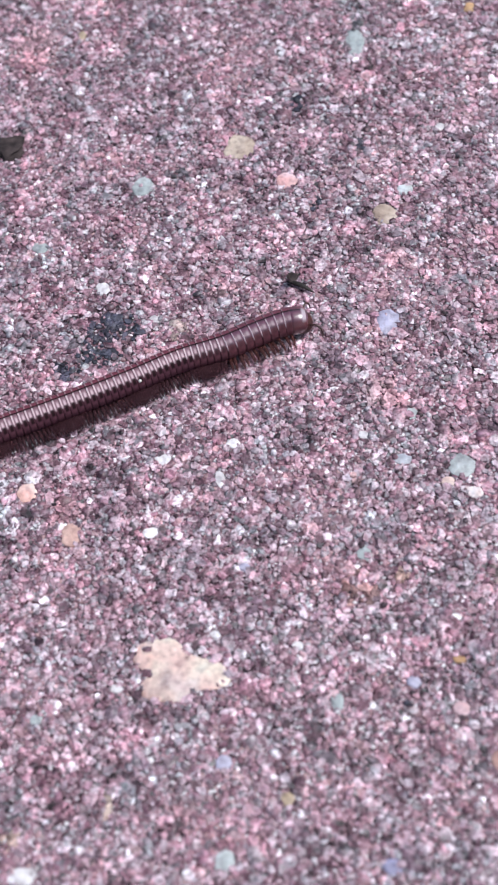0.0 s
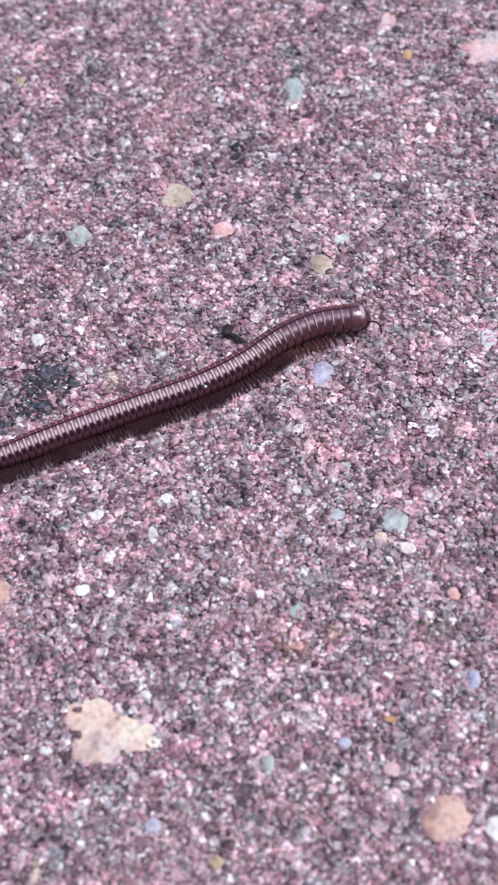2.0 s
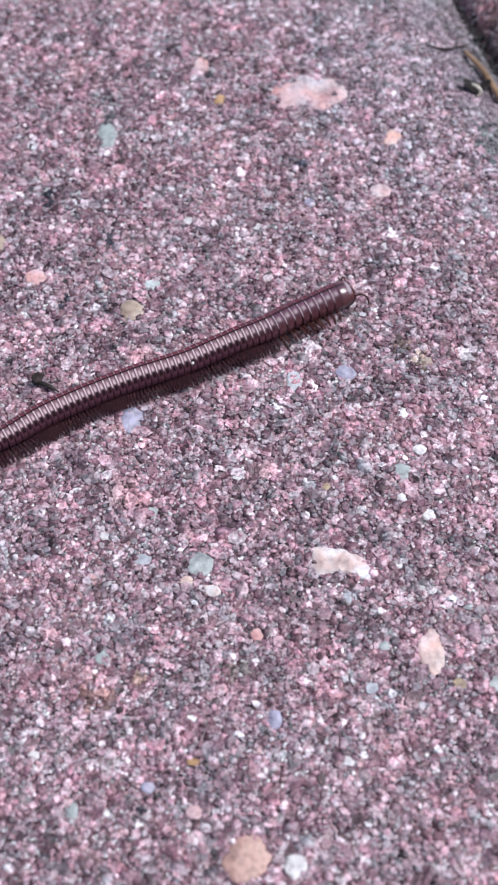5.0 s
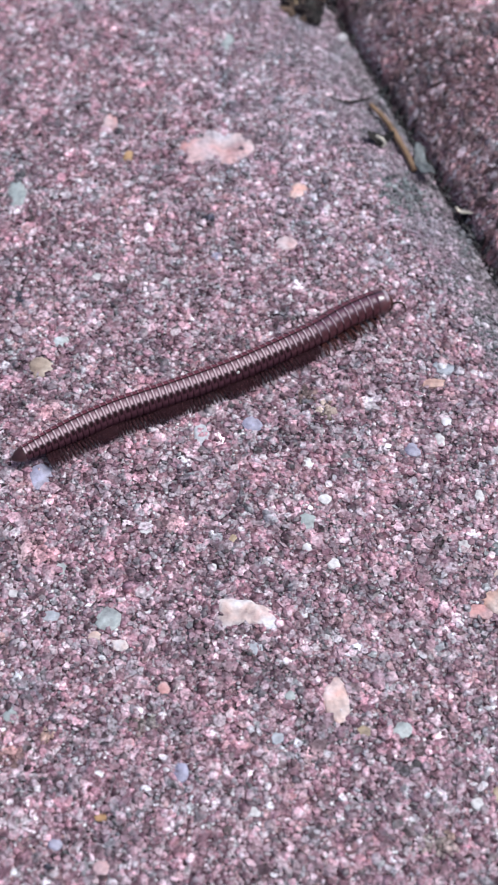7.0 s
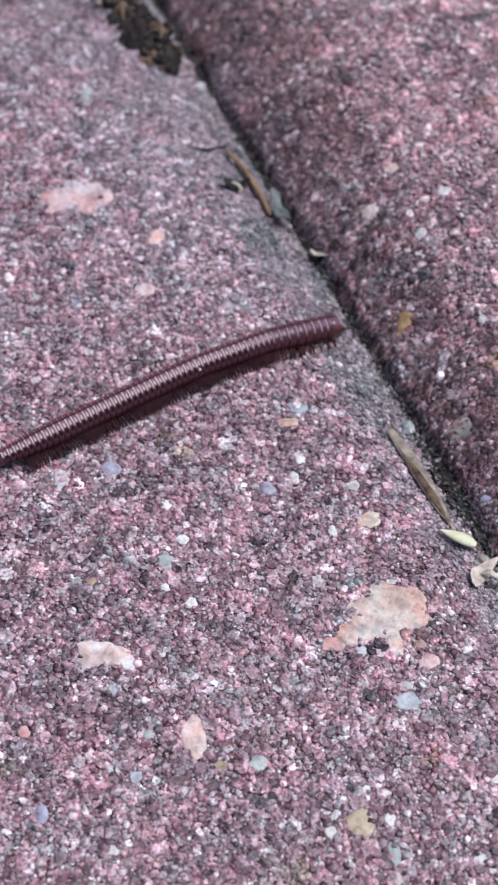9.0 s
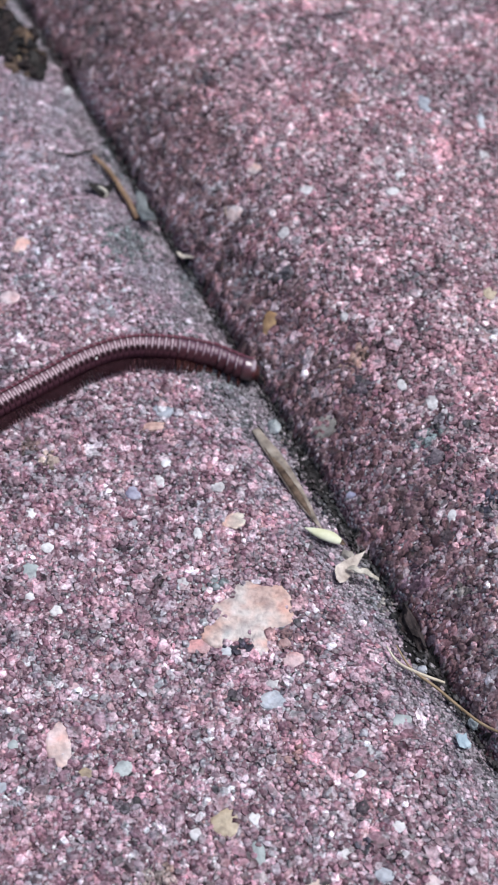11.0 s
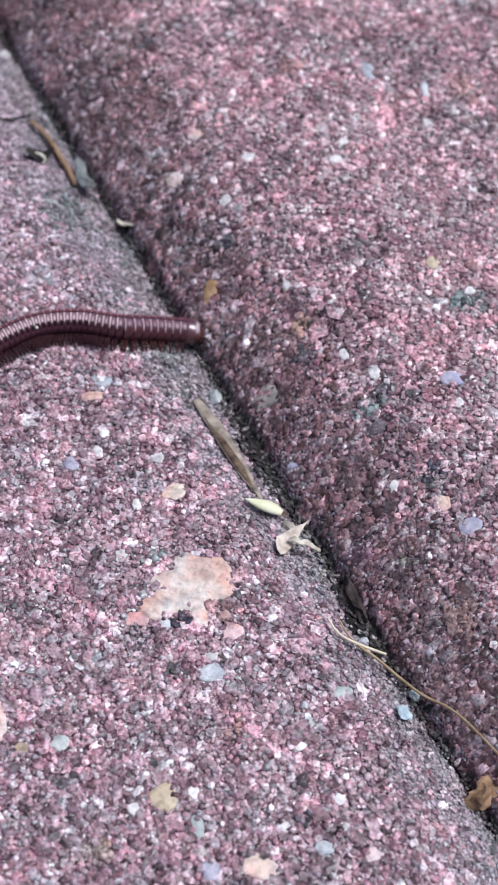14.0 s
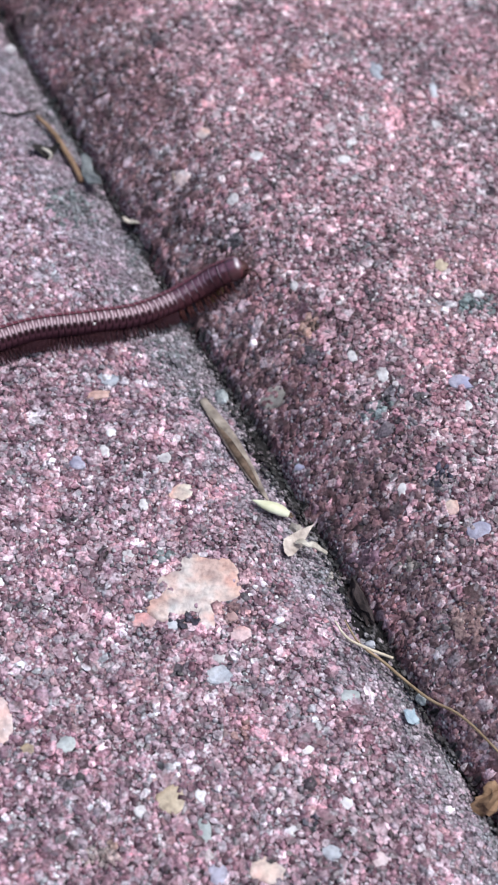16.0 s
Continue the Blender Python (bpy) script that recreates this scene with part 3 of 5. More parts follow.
patch(0.3, -16.5, 1.10, 0.71, "slate")
stone(LEFT, 0.4, -13.7, 0.92, 0.88, "ice")
patch(-6.1, -18.6, 1.67, 1.32, "moss")
stone(LEFT, 10.6, 0.3, 1.08, 1.13, "lavender")
stone(LEFT, -1.0, -6.3, 0.52, 0.72, "ochre")
stone(LEFT, 3.8, -0.7, 0.79, 0.85, "white")
patch(3.6, -20.2, 1.14, 1.36, "rose")
stone(LEFT, 1.6, -19.3, 0.83, 0.75, "ice")
patch(8.6, -21.1, 1.53, 1.09, "slate")
patch(10.6, -25.0, 1.36, 0.72, "tan")
stone(LEFT, 13.1, 6.9, 1.67, 1.14, "ice")
stone(LEFT, 12.3, 5.6, 1.7, 0.75, "peach")
patch(13.3, 4.6, 1.6, 1.6, "rose")
stone(LEFT, 4.8, -3.4, 0.86, 0.83, "white")
stone(LEFT, 5.2, -8.0, 0.90, 0.79, "white")
stone(LEFT, 17.7, -8.8, 5.3, 4.2, "bone", lobes=3)
stone(LEFT, 15.5, -10.5, 3.0, 2.0, "bone")
stone(LEFT, 17.8, -11.3, 1.1, 2.1, "bone")
stone(LEFT, 15.6, -11.8, 0.75, 0.8, "ice")
stone(LEFT, 19.3, -11.5, 0.8, 0.7, "salmon")
patch(16.5, -11.7, 1.7, 1.0, "ink")
patch(20.1, -10.2, 1.0, 0.9, "slate")
patch(15.3, -7.0, 1.7, 0.8, "lichen")
patch(20.7, -8.6, 0.9, 1.6, "rose")
patch(11.5, 23.0, 2.7, 3.3, "lichen")
patch(26.6, 8.6, 1.8, 1.5, "amber")
stone(RIGHT, 24.1, 4.7, 1.6, 1.7, "moss")
patch(31.3, 2.1, 1.3, 1.5, "slate")
patch(30.3, 1.1, 1.8, 1.3, "lichen")
patch(22.6, 16.9, 1.4, 1.5, "slate")
patch(38.2, 8.7, 2.2, 1.4, "lichen")
patch(33.5, 8.4, 2.3, 1.4, "rose")
stone(RIGHT, 29.3, 5.6, 0.6, 1.05, "white")
patch(13.6, -8.5, 1.64, 1.37, "rose")
stone(LEFT, 18.1, -15.3, 1.71, 1.28, "ice")
stone(LEFT, 14.5, -22.6, 1.69, 1.94, "ochre")
patch(19.2, -11.3, 1.96, 1.35, "salmon")
patch(20.3, -9.2, 1.07, 1.47, "rose")
patch(19.2, -19.0, 1.13, 1.45, "clay")
stone(LEFT, 17.1, -2.4, 1.85, 1.22, "cream")
patch(16.0, -15.1, 1.50, 1.13, "slate")
stone(LEFT, 16.7, -27.1, 1.26, 1.18, "lavender")
stone(LEFT, 19.4, -27.2, 2.21, 1.45, "cream")
patch(10.4, -25.5, 1.89, 1.19, "moss")
stone(LEFT, 24.5, -23.8, 0.78, 0.76, "white")
stone(LEFT, 22.7, -20.4, 0.80, 0.64, "white")
patch(22.0, -22.9, 1.11, 1.25, "slate")
stone(LEFT, 12.7, -23.1, 0.77, 0.81, "white")
stone(RIGHT, 35.4, 31.6, 1.23, 2.04, "ice")
stone(RIGHT, 36.6, 12.2, 1.03, 1.19, "ochre")
stone(RIGHT, 31.0, 3.8, 0.98, 1.24, "white")
stone(RIGHT, 36.0, 2.4, 1.73, 1.24, "lavender")
patch(36.6, 25.5, 2.56, 2.52, "rose")
stone(RIGHT, 35.0, -8.4, 1.56, 1.26, "lavender")
stone(RIGHT, 33.7, -6.5, 0.93, 1.11, "cream")
patch(26.8, 6.1, 1.31, 2.05, "slate")
patch(30.7, -0.2, 1.93, 1.64, "slate")
patch(33.0, -4.8, 1.08, 1.57, "slate")
patch(21.5, 33.5, 3.35, 3.08, "rose")
patch(31.3, 10.1, 1.25, 1.24, "slate")
stone(RIGHT, 21.3, 13.9, 1.1, 1.7, "orange")
patch(28.7, 31.1, 1.75, 2.25, "rose")
stone(RIGHT, 19.7, 23.5, 1.2, 1.3, "milk")
patch(42.5, 29.5, 2.02, 3.12, "salmon")
stone(RIGHT, 25.1, 23.7, 1.01, 0.96, "white")
stone(RIGHT, 31.4, 22.6, 1.01, 0.84, "white")
stone(RIGHT, 23.0, 20.3, 0.83, 1.03, "white")
stone(RIGHT, 25.1, -0.7, 1.14, 0.99, "lavender")
patch(33.3, 1.4, 1.34, 1.40, "slate")
stone(RIGHT, 31.0, -4.5, 0.58, 0.96, "white")
patch(28.5, -7.4, 1.46, 1.52, "mauve")
patch(31.0, -8.9, 1.43, 1.66, "moss")
patch(26.5, -8.5, 1.24, 1.25, "moss")
patch(33.6, -13.6, 1.73, 2.39, "clay")
patch(23.6, -11.8, 1.41, 1.18, "mauve")
patch(-13.2, -7.1, 2.72, 2.38, "rose")
patch(-24.1, -0.1, 2.16, 1.75, "rose")
patch(-5.1, -5.3, 1.70, 1.20, "rose")
patch(-24.2, 8.0, 1.88, 1.44, "rose")
stone(LEFT, -11.9, -11.6, 1.19, 0.75, "ice")
stone(LEFT, -14.3, -10.1, 0.80, 0.61, "white")
stone(LEFT, -4.9, -16.2, 0.82, 0.84, "blush")
stone(LEFT, -8.5, -21.5, 0.80, 0.59, "white")
stone(LEFT, -2.2, -8.2, 0.46, 0.77, "white")
stone(LEFT, -9.2, -12.9, 0.85, 0.66, "cream")
stone(LEFT, -7.7, -13.5, 1.17, 0.80, "milk")
patch(-11.4, -19.1, 0.82, 0.75, "tan")
stone(LEFT, -13.7, -17.9, 0.95, 1.04, "mint")
stone(LEFT, -10.6, -25.4, 0.84, 0.69, "lavender")
patch(-12.8, -30.1, 0.88, 0.59, "slate")
patch(-10.9, -26.7, 0.78, 0.74, "ink")
patch(-7.0, -29.2, 0.64, 1.48, "slate")
patch(-28.2, 9.6, 1.53, 1.18, "slate")
patch(-18.5, 7.3, 0.52, 1.42, "ink")
patch(-20.7, 17.0, 0.79, 0.74, "ink")
patch(-16.1, 12.9, 0.92, 0.70, "ink")
stone(LEFT, -20.7, 9.5, 1.51, 1.46, "blush")
stone(LEFT, -10.7, 14.8, 0.69, 0.71, "white")
stone(LEFT, -5.9, 14.4, 0.68, 0.70, "white")
stone(LEFT, -12.8, 9.1, 1.12, 0.96, "mint")
stone(LEFT, -28.0, -2.4, 0.72, 0.80, "white")
patch(-31.1, -16.6, 2.00, 1.88, "rose")
patch(-12.8, 3.4, 1.80, 1.84, "rose")
stone(LEFT, -21.6, -23.5, 0.63, 0.47, "white")
stone(LEFT, -26.6, -27.1, 0.74, 0.52, "white")
stone(LEFT, -12.7, -26.9, 0.42, 0.44, "white")
stone(LEFT, -8.0, -26.7, 1.01, 0.88, "blush")
stone(LEFT, -20.3, -30.7, 0.89, 0.92, "lavender")
patch(-8.6, -32.8, 0.86, 0.58, "rose")
stone(LEFT, -20.4, -19.3, 0.77, 0.57, "lavender")
stone(LEFT, -24.2, -30.9, 0.42, 0.43, "white")
patch(-20.6, 16.2, 0.94, 0.75, "ink")
stone(LEFT, -10.5, 29.9, 1.12, 2.18, "blush")
patch(-17.2, 24.2, 0.83, 2.29, "slate")
patch(-3.0, 20.2, 1.22, 0.76, "ink")
stone(LEFT, -2.3, 16.7, 0.80, 0.74, "lavender")
stone(LEFT, 2.7, 17.9, 1.61, 1.38, "blush")
stone(LEFT, 3.6, 23.0, 1.24, 1.69, "milk")
patch(0.5, 28.5, 1.28, 1.43, "slate")
stone(LEFT, 3.2, 12.9, 1.18, 0.60, "white")
stone(LEFT, 3.6, -6.9, 0.70, 0.64, "white")
stone(LEFT, -6.4, -5.7, 0.77, 0.57, "white")
stone(LEFT, 6.6, -18.9, 0.84, 0.75, "ochre")
stone(LEFT, 8.8, -18.8, 1.29, 1.02, "mint")
stone(LEFT, 6.1, -13.3, 0.67, 0.51, "blush")
stone(LEFT, 13.4, -6.7, 0.91, 0.72, "white")
stone(LEFT, 13.0, 2.5, 0.89, 0.81, "white")
stone(LEFT, 0.3, -23.6, 0.75, 0.64, "white")
stone(LEFT, 12.4, 1.1, 0.68, 1.08, "white")
stone(LEFT, 16.3, 0.3, 0.91, 0.81, "white")
stone(LEFT, 14.6, -3.2, 0.66, 1.03, "white")
patch(22.0, -6.6, 1.02, 1.09, "rose")
stone(LEFT, 19.7, -12.7, 1.40, 1.15, "blush")
stone(LEFT, 16.2, -22.5, 0.72, 0.87, "white")
stone(LEFT, 16.2, -24.6, 0.83, 1.62, "mint")
stone(LEFT, -1.7, 39.0, 0.92, 2.02, "mint")
stone(LEFT, 18.2, -14.2, 0.89, 0.67, "white")
stone(LEFT, 13.9, -11.3, 1.56, 1.08, "blush")
stone(LEFT, 23.2, -26.5, 1.28, 0.84, "ice")
stone(LEFT, 25.8, -27.2, 0.96, 0.96, "blush")
stone(LEFT, 21.2, -25.1, 0.77, 0.65, "white")
patch(22.4, -24.6, 0.97, 0.99, "ink")
stone(LEFT, 25.8, -17.2, 1.44, 0.94, "mint")
patch(33.3, -4.0, 1.26, 1.41, "ink")
stone(RIGHT, 36.0, 0.5, 0.73, 0.79, "white")
patch(26.2, 0.8, 0.90, 0.65, "rose")
stone(RIGHT, 32.2, 24.2, 0.84, 0.69, "white")
stone(RIGHT, 38.9, 25.6, 0.77, 1.07, "white")
stone(RIGHT, 21.5, 26.7, 1.03, 1.04, "milk")
patch(17.6, 40.2, 1.38, 2.40, "rose")
patch(16.8, 36.1, 1.15, 1.34, "salmon")
patch(18.8, 36.6, 1.62, 1.38, "slate")
patch(19.6, 23.8, 1.35, 1.36, "tan")
patch(21.4, 36.3, 3.10, 2.45, "rose")
patch(29.6, 32.7, 2.18, 2.23, "salmon")
stone(RIGHT, 39.4, 29.2, 0.61, 2.11, "ice")
stone(RIGHT, 28.0, 6.3, 0.60, 0.57, "white")
stone(RIGHT, 26.3, 12.0, 0.55, 0.81, "white")
stone(RIGHT, 38.6, 9.5, 0.94, 0.80, "white")
stone(RIGHT, 28.1, -0.2, 0.73, 0.51, "white")

# ---- sand grains ----
def icosahedron():
    r = math.sqrt(5) / 5
    v = [(0, 0, 1)] + [(2 * r * math.cos(a), 2 * r * math.sin(a), r) for a in (2 * math.pi * k / 5 for k in range(5))]
    v += [(2 * r * math.cos(a), 2 * r * math.sin(a), -r) for a in (2 * math.pi * (k + 0.5) / 5 for k in range(5))]
    f = []
    for k in range(5):
        j = (k + 1) % 5
        f += [(0, 1 + k, 1 + j), (1 + k, 6 + k, 1 + j), (1 + j, 6 + k, 6 + j)]
    return np.array(v), np.array(f)


def grains(name, owner, xs, ys, radius, sink, m, label, seed):
    """Many small angular grains, each one a little island of its own, joined into one mesh."""
    rs = np.random.RandomState(seed)
    keep = np.ones(len(xs), bool)
    for (sx, sy, ln, wd, rim, turn, bare) in STONES[owner]:
        near = np.where((abs(xs - sx) < ln) & (abs(ys - sy) < wd))[0]
        if not len(near):
            continue
        dx, dy = xs[near] - sx, ys[near] - sy
        px, py = dx * math.cos(turn) + dy * math.sin(turn), -dx * math.sin(turn) + dy * math.cos(turn)
        px, py = px / (ln / 2), py / (wd / 2)
        ang = np.arctan2(py, px) % (2 * math.pi)
        lim = np.interp(ang, np.linspace(0, 2 * math.pi, len(rim) + 1), np.append(rim, rim[0]))
        inside = np.hypot(px, py) < lim * (0.72 + 0.34 * rs.rand(len(near)) ** 0.7)
        loose = rs.rand(len(near)) < bare
        keep[near[inside & ~loose]] = False
    xs, ys, radius = xs[keep], ys[keep], radius[keep]
    kind = np.zeros(len(xs), int)
    if m is not M_GRIT:
        for (sx, sy, ln, wd, k) in PATCHES:
            d = np.hypot((xs - sx) / (ln * 0.56), (ys - sy) / (wd * 0.56))
            firm = 1.0 if PATCH_TONES[k - 1] in ("ink", "lichen") and ln > 2.1 else 0.8
            kind[(d < firm + 0.3) & (d + rs.uniform(-0.45, 0.35, len(xs)) < firm)] = k
    v0, f0 = icosahedron()
    n, nv, nf = len(xs), len(v0), len(f0)
    # most grains are worn round, some are still sharp
    worn = rs.rand(n) < 0.45
    jag = np.where(worn, 0.28, 0.42)[:, None, None]
    shape = v0[None] * (1 + jag * rs.uniform(-1, 1, (n, nv, 1)))
    shape *= np.stack([rs.uniform(0.8, 1.4, n), rs.uniform(0.72, 1.1, n), rs.uniform(0.6, 0.9, n)], 1)[:, None]
    shape[..., 2] = np.minimum(shape[..., 2], np.where(worn, rs.uniform(0.32, 0.6, n), rs.uniform(0.2, 0.45, n))[:, None])
    a, tilt, head = rs.uniform(0, 6.283, n), rs.normal(0, 0.18, n), rs.uniform(0, 6.283, n)

    def spin(p, ang, i, j):
        c, s = np.cos(ang)[:, None], np.sin(ang)[:, None]
        q = p.copy()
        q[..., i], q[..., j] = p[..., i] * c - p[..., j] * s, p[..., i] * s + p[..., j] * c
        return q

    shape = spin(spin(spin(shape, a, 0, 1), tilt, 0, 2), head, 0, 1)
    # tops lie nearly flush, as on a worn surface
    zs = sink - shape[..., 2].max(1) * radius + rs.normal(0, 0.045, n)
    co = shape * radius[:, None, None] + np.stack([xs, ys, zs], 1)[:, None]
    co[..., 2] += level(co[..., 0].ravel(), co[..., 1].ravel()).reshape(n, nv)
    me = bpy.data.meshes.new(name)
    me.vertices.add(n * nv)
    me.vertices.foreach_set("co", (co * MM).astype(np.float32).ravel())
    me.loops.add(n * nf * 3)
    me.polygons.add(n * nf)
    idx = (f0[None] + (np.arange(n) * nv)[:, None, None]).astype(np.int32).ravel()
    me.loops.foreach_set("vertex_index", idx)
    me.polygons.foreach_set("loop_start", np.arange(0, n * nf * 3, 3, dtype=np.int32))
    me.polygons.foreach_set("use_smooth", np.repeat(worn, nf))
    for mm in (m, *M_PATCH):
        me.materials.append(mm)
    me.polygons.foreach_set("material_index", np.repeat(kind, nf).astype(np.int32))
    me.update(calc_edges=True)
    me.validate()
    ob = part(name, me, owner, label)
    ob.location = (-owner.location.x, -owner.location.y, -owner.location.z)
    return tagged(ob, kind="stuff")


def scatter(cell, seed):
    rs = np.random.RandomState(seed)
    gx, gy = np.meshgrid(np.arange(-46, 52, cell), np.arange(-40, 56, cell))
    gx = (gx + rs.uniform(-0.5, 0.5, gx.shape) * cell * 1.1).ravel()
    gy = (gy + rs.uniform(-0.5, 0.5, gy.shape) * cell * 1.1).ravel()
    ok = (gx > -48 + np.maximum(gy - 29, 0) * 1.36)
    return gx[ok], gy[ok], rs


def dust_spread(x, y):
    """How much further the dust reaches on to the paver, along the joint."""
    return np.interp(along(x, y), (-30, -10, -4, 8, 17, 25, 38), (-1.9, -1.3, -0.6, -0.5, 0.8, 3.4, 6.0))


GX, GY, RS = scatter(0.305, 5)
GR = np.clip(np.exp(RS.normal(math.log(0.205), 0.40, len(GX))), 0.09, 0.6)
GR *= np.interp(GX, (-14, 2), (1.0, 1.06))  # the sand grows coarser towards the joint
U = across(GX, GY)
blend = U + RS.normal(0, 1.1, len(U)) * (1 + 0.45 * np.maximum(dust_spread(GX, GY), 0))
flat = blend < -5.0 - dust_spread(GX, GY)
browner = (U > 0.2) & (U + RS.normal(0, 1.8, len(U)) < 5.2 + 0.25 * np.clip(along(GX, GY) - 13, 0, 20))
high = (U > 0.2) & ~browner
faded = flat & (U + RS.normal(0, 2.0, len(U)) > -15.5 + np.clip((19 - along(GX, GY)) * 0.8, 0, 20))
flat &= ~faded
grains("bleached_sand", LEFT, GX[faded], GY[faded], GR[faded], 0.06, M_PALE, "sand grains bleached paler towards the dusty edge", 17)
grains("sand", LEFT, GX[flat], GY[flat], GR[flat], 0.06, M_GRAIN, "angular pink, grey and white sand grains", 11)
grains("sand", RIGHT, GX[high], GY[high], GR[high], 0.06, M_REDGRAIN, "angular pink, grey and white sand grains", 12)
grains("brown_sand", RIGHT, GX[browner], GY[browner], GR[browner] * 0.95, 0.06, M_BROWNSAND, "browner, darker sand grains by the joint", 14)
DX, DY, RS = scatter(0.26, 6)
U = across(DX, DY)
blend = U + RS.normal(0, 1.1, len(U)) * (1 + 0.45 * np.maximum(dust_spread(DX, DY), 0))
edge = (blend >= -5.0 - dust_spread(DX, DY)) & (U < -0.12) & (U > -16)
V = along(DX, DY)
grime = U + RS.normal(0, 0.4, len(U)) > -1.15
for _u, _v, _ru, _rv in ((-3.0, 18.1, 1.5, 2.6), (-2.8, 3.0, 2.8, 6.5), (-1.7, -15.4, 1.5, 2.6), (-1.2, -27.0, 1.0, 5.0), (-1.3, 10.0, 1.0, 4.0), (-1.6, 30.0, 1.3, 5.0)):
    grime |= np.hypot((U - _u) / _ru, (V - _v) / _rv) < RS.uniform(0.5, 1.2, len(U))
grime &= edge
edge &= ~grime
DR = np.clip(np.exp(RS.normal(math.log(0.15), 0.3, len(DX))), 0.09, 0.3)
grains("dust", LEFT, DX[edge], DY[edge], DR[edge], 0.05, M_DUST, "fine dusty lavender-grey grains on the edge", 13)

grains("grime", LEFT, DX[grime], DY[grime], DR[grime], 0.05, M_GRIME, "dark grey-green grime along the edge", 16)

# ---- ground and the soil in the joint ----
_s = 20000.0
ground = new("ground", mesh_of("ground", [(-_s, -_s, -2.6), (_s, -_s, -2.6), (_s, _s, -2.6), (-_s, _s, -2.6)], [(0, 1, 2, 3)], (M_GROUND,)))
tagged(ground, "bare brown earth under the concrete pavers", "ground", kind="structure")


def joint_soil():
    verts, faces = [], []
    us = np.linspace(-1.8, 1.2, 11)
    vs = np.arange(-110, 110, 0.3)
    for v in vs:
        for u in us:
            p = C0 + u * ACROSS + v * ALONG
            z = -2.25 + 0.45 * max(math.exp(-((v + 7) / 7) ** 2), math.exp(-((v + 21) / 5) ** 2)) - 0.45 * (u + 0.6) + 0.3 * noise.noise(Vector((u * 1.3, v * 1.3, 0))) + 0.3 * noise.noise(Vector((u * 0.3, v * 0.25, 3))) - 0.25 * max(0, -u - 0.8)
            verts.append((p[0], p[1], z))
    n = len(us)
    for i in range(len(vs) - 1):
        for k in range(n - 1):
            a = i * n + k
            faces.append((a, a + 1, a + n + 1, a + n))
    return tagged(new("joint_soil", mesh_of("joint_soil", verts, faces, (M_SOIL,))), "dark gritty soil filling the joint between pavers", "soil", kind="structure")


SOIL = joint_soil()
STONES[SOIL] = []
grit = (U > -0.28 - 1.1 * np.exp(-((V + 7) / 6) ** 2) - 0.9 * np.exp(-((V + 21) / 5) ** 2)) & (U < 0.25) & (RS.rand(len(U)) < 0.7)
grains("grit", SOIL, DX[grit], DY[grit], DR[grit], 0.35, M_GRIT, "dark grey grit in the joint", 15)

# ---- litter in the joint ----
def litter(name, vf, m, label, category, at=(0, 0, 0), turn=(0, 0, 0), smooth=True, group=""):
    ob = new(name, mesh_of(name, vf[0], vf[1], (m,), smooth=smooth))
    ob.matrix_world = pose(at[0] * MM, at[1] * MM, at[2] * MM, *turn)
    return tagged(ob, label, category, group)


def strand(name, pts, radii, m, label, category, sides=8, squash=1.0):
    """A thin dry strand; its origin is its first point."""
    o = np.array(pts[0])
    return litter(name, tube([np.array(p) - o for p in pts], radii, sides, squash), m, label, category, o)


def flake(length, width, thick, seed, curl=0.3, point=0.0):
    """A crumpled leaf fragment with a torn outline and some thickness."""
    verts, faces, n, rings = [], [], 18, 4
    for s in (1, -1):
        for q in range(rings + 1):
            for k in range(n):
                a = 2 * math.pi * k / n
                r = q / rings * (1 + 0.25 * noise.noise(Vector((math.cos(a) * 1.6, math.sin(a) * 1.6, seed))))
                px, py = r * math.cos(a) * length / 2, r * math.sin(a) * width / 2
                py *= 1 - point * (px / length + 0.5)
                z = curl * (px * px / length + 0.6 * noise.noise(Vector((px * 1.1, py * 1.1, seed)))) + s * thick / 2 * (1 - 0.9 * (q / rings) ** 3)
                verts.append((px, py, z))
    off = (rings + 1) * n
    for q in range(rings):
        for k in range(n):
            j = (k + 1) % n
            a, b = q * n, (q + 1) * n
            faces.append((a + k, b + k, b + j, a + j))
            faces.append((off + a + j, off + b + j, off + b + k, off + a + k))
    for k in range(n):
        j = (k + 1) % n
        faces.append((rings * n + k, off + rings * n + k, off + rings * n + j, rings * n + j))
    return verts, faces


strand("needle", [(9.4, 32.6, -0.6), (10.6, 31.0, -0.75), (11.45, 28.8, -0.8), (12.05, 27.3, -0.85), (12.4, 25.9, -0.95)], [0.15, 0.23, 0.25, 0.23, 0.2], M_NEEDLE, "orange-brown dry conifer needle lying along the joint", "needle")
STRAW = strand("straw", [(19.35, 5.25, -0.72), (19.9, 4.0, -0.70), (20.4, 3.0, -0.68), (21.2, 1.0, -0.72), (22.0, -1.1, -0.8), (22.9, -3.0, -1.0)], [0.30, 0.42, 0.50, 0.54, 0.40, 0.05], M_STRAW, "weathered grey-brown grass stalk with a pointed tip", "straw", 12, 0.42)
part("groove", mesh_of("groove", *tube([(0.05, -0.2, 0.03), (0.5, -1.3, 0.09), (1.0, -2.4, 0.12), (1.75, -4.3, 0.13), (2.6, -6.4, 0.05), (3.35, -7.9, -0.25)], [0.1, 0.28, 0.33, 0.34, 0.22, 0.03], 10, 0.35), (M_GROOVE,)), STRAW, "brown central groove")
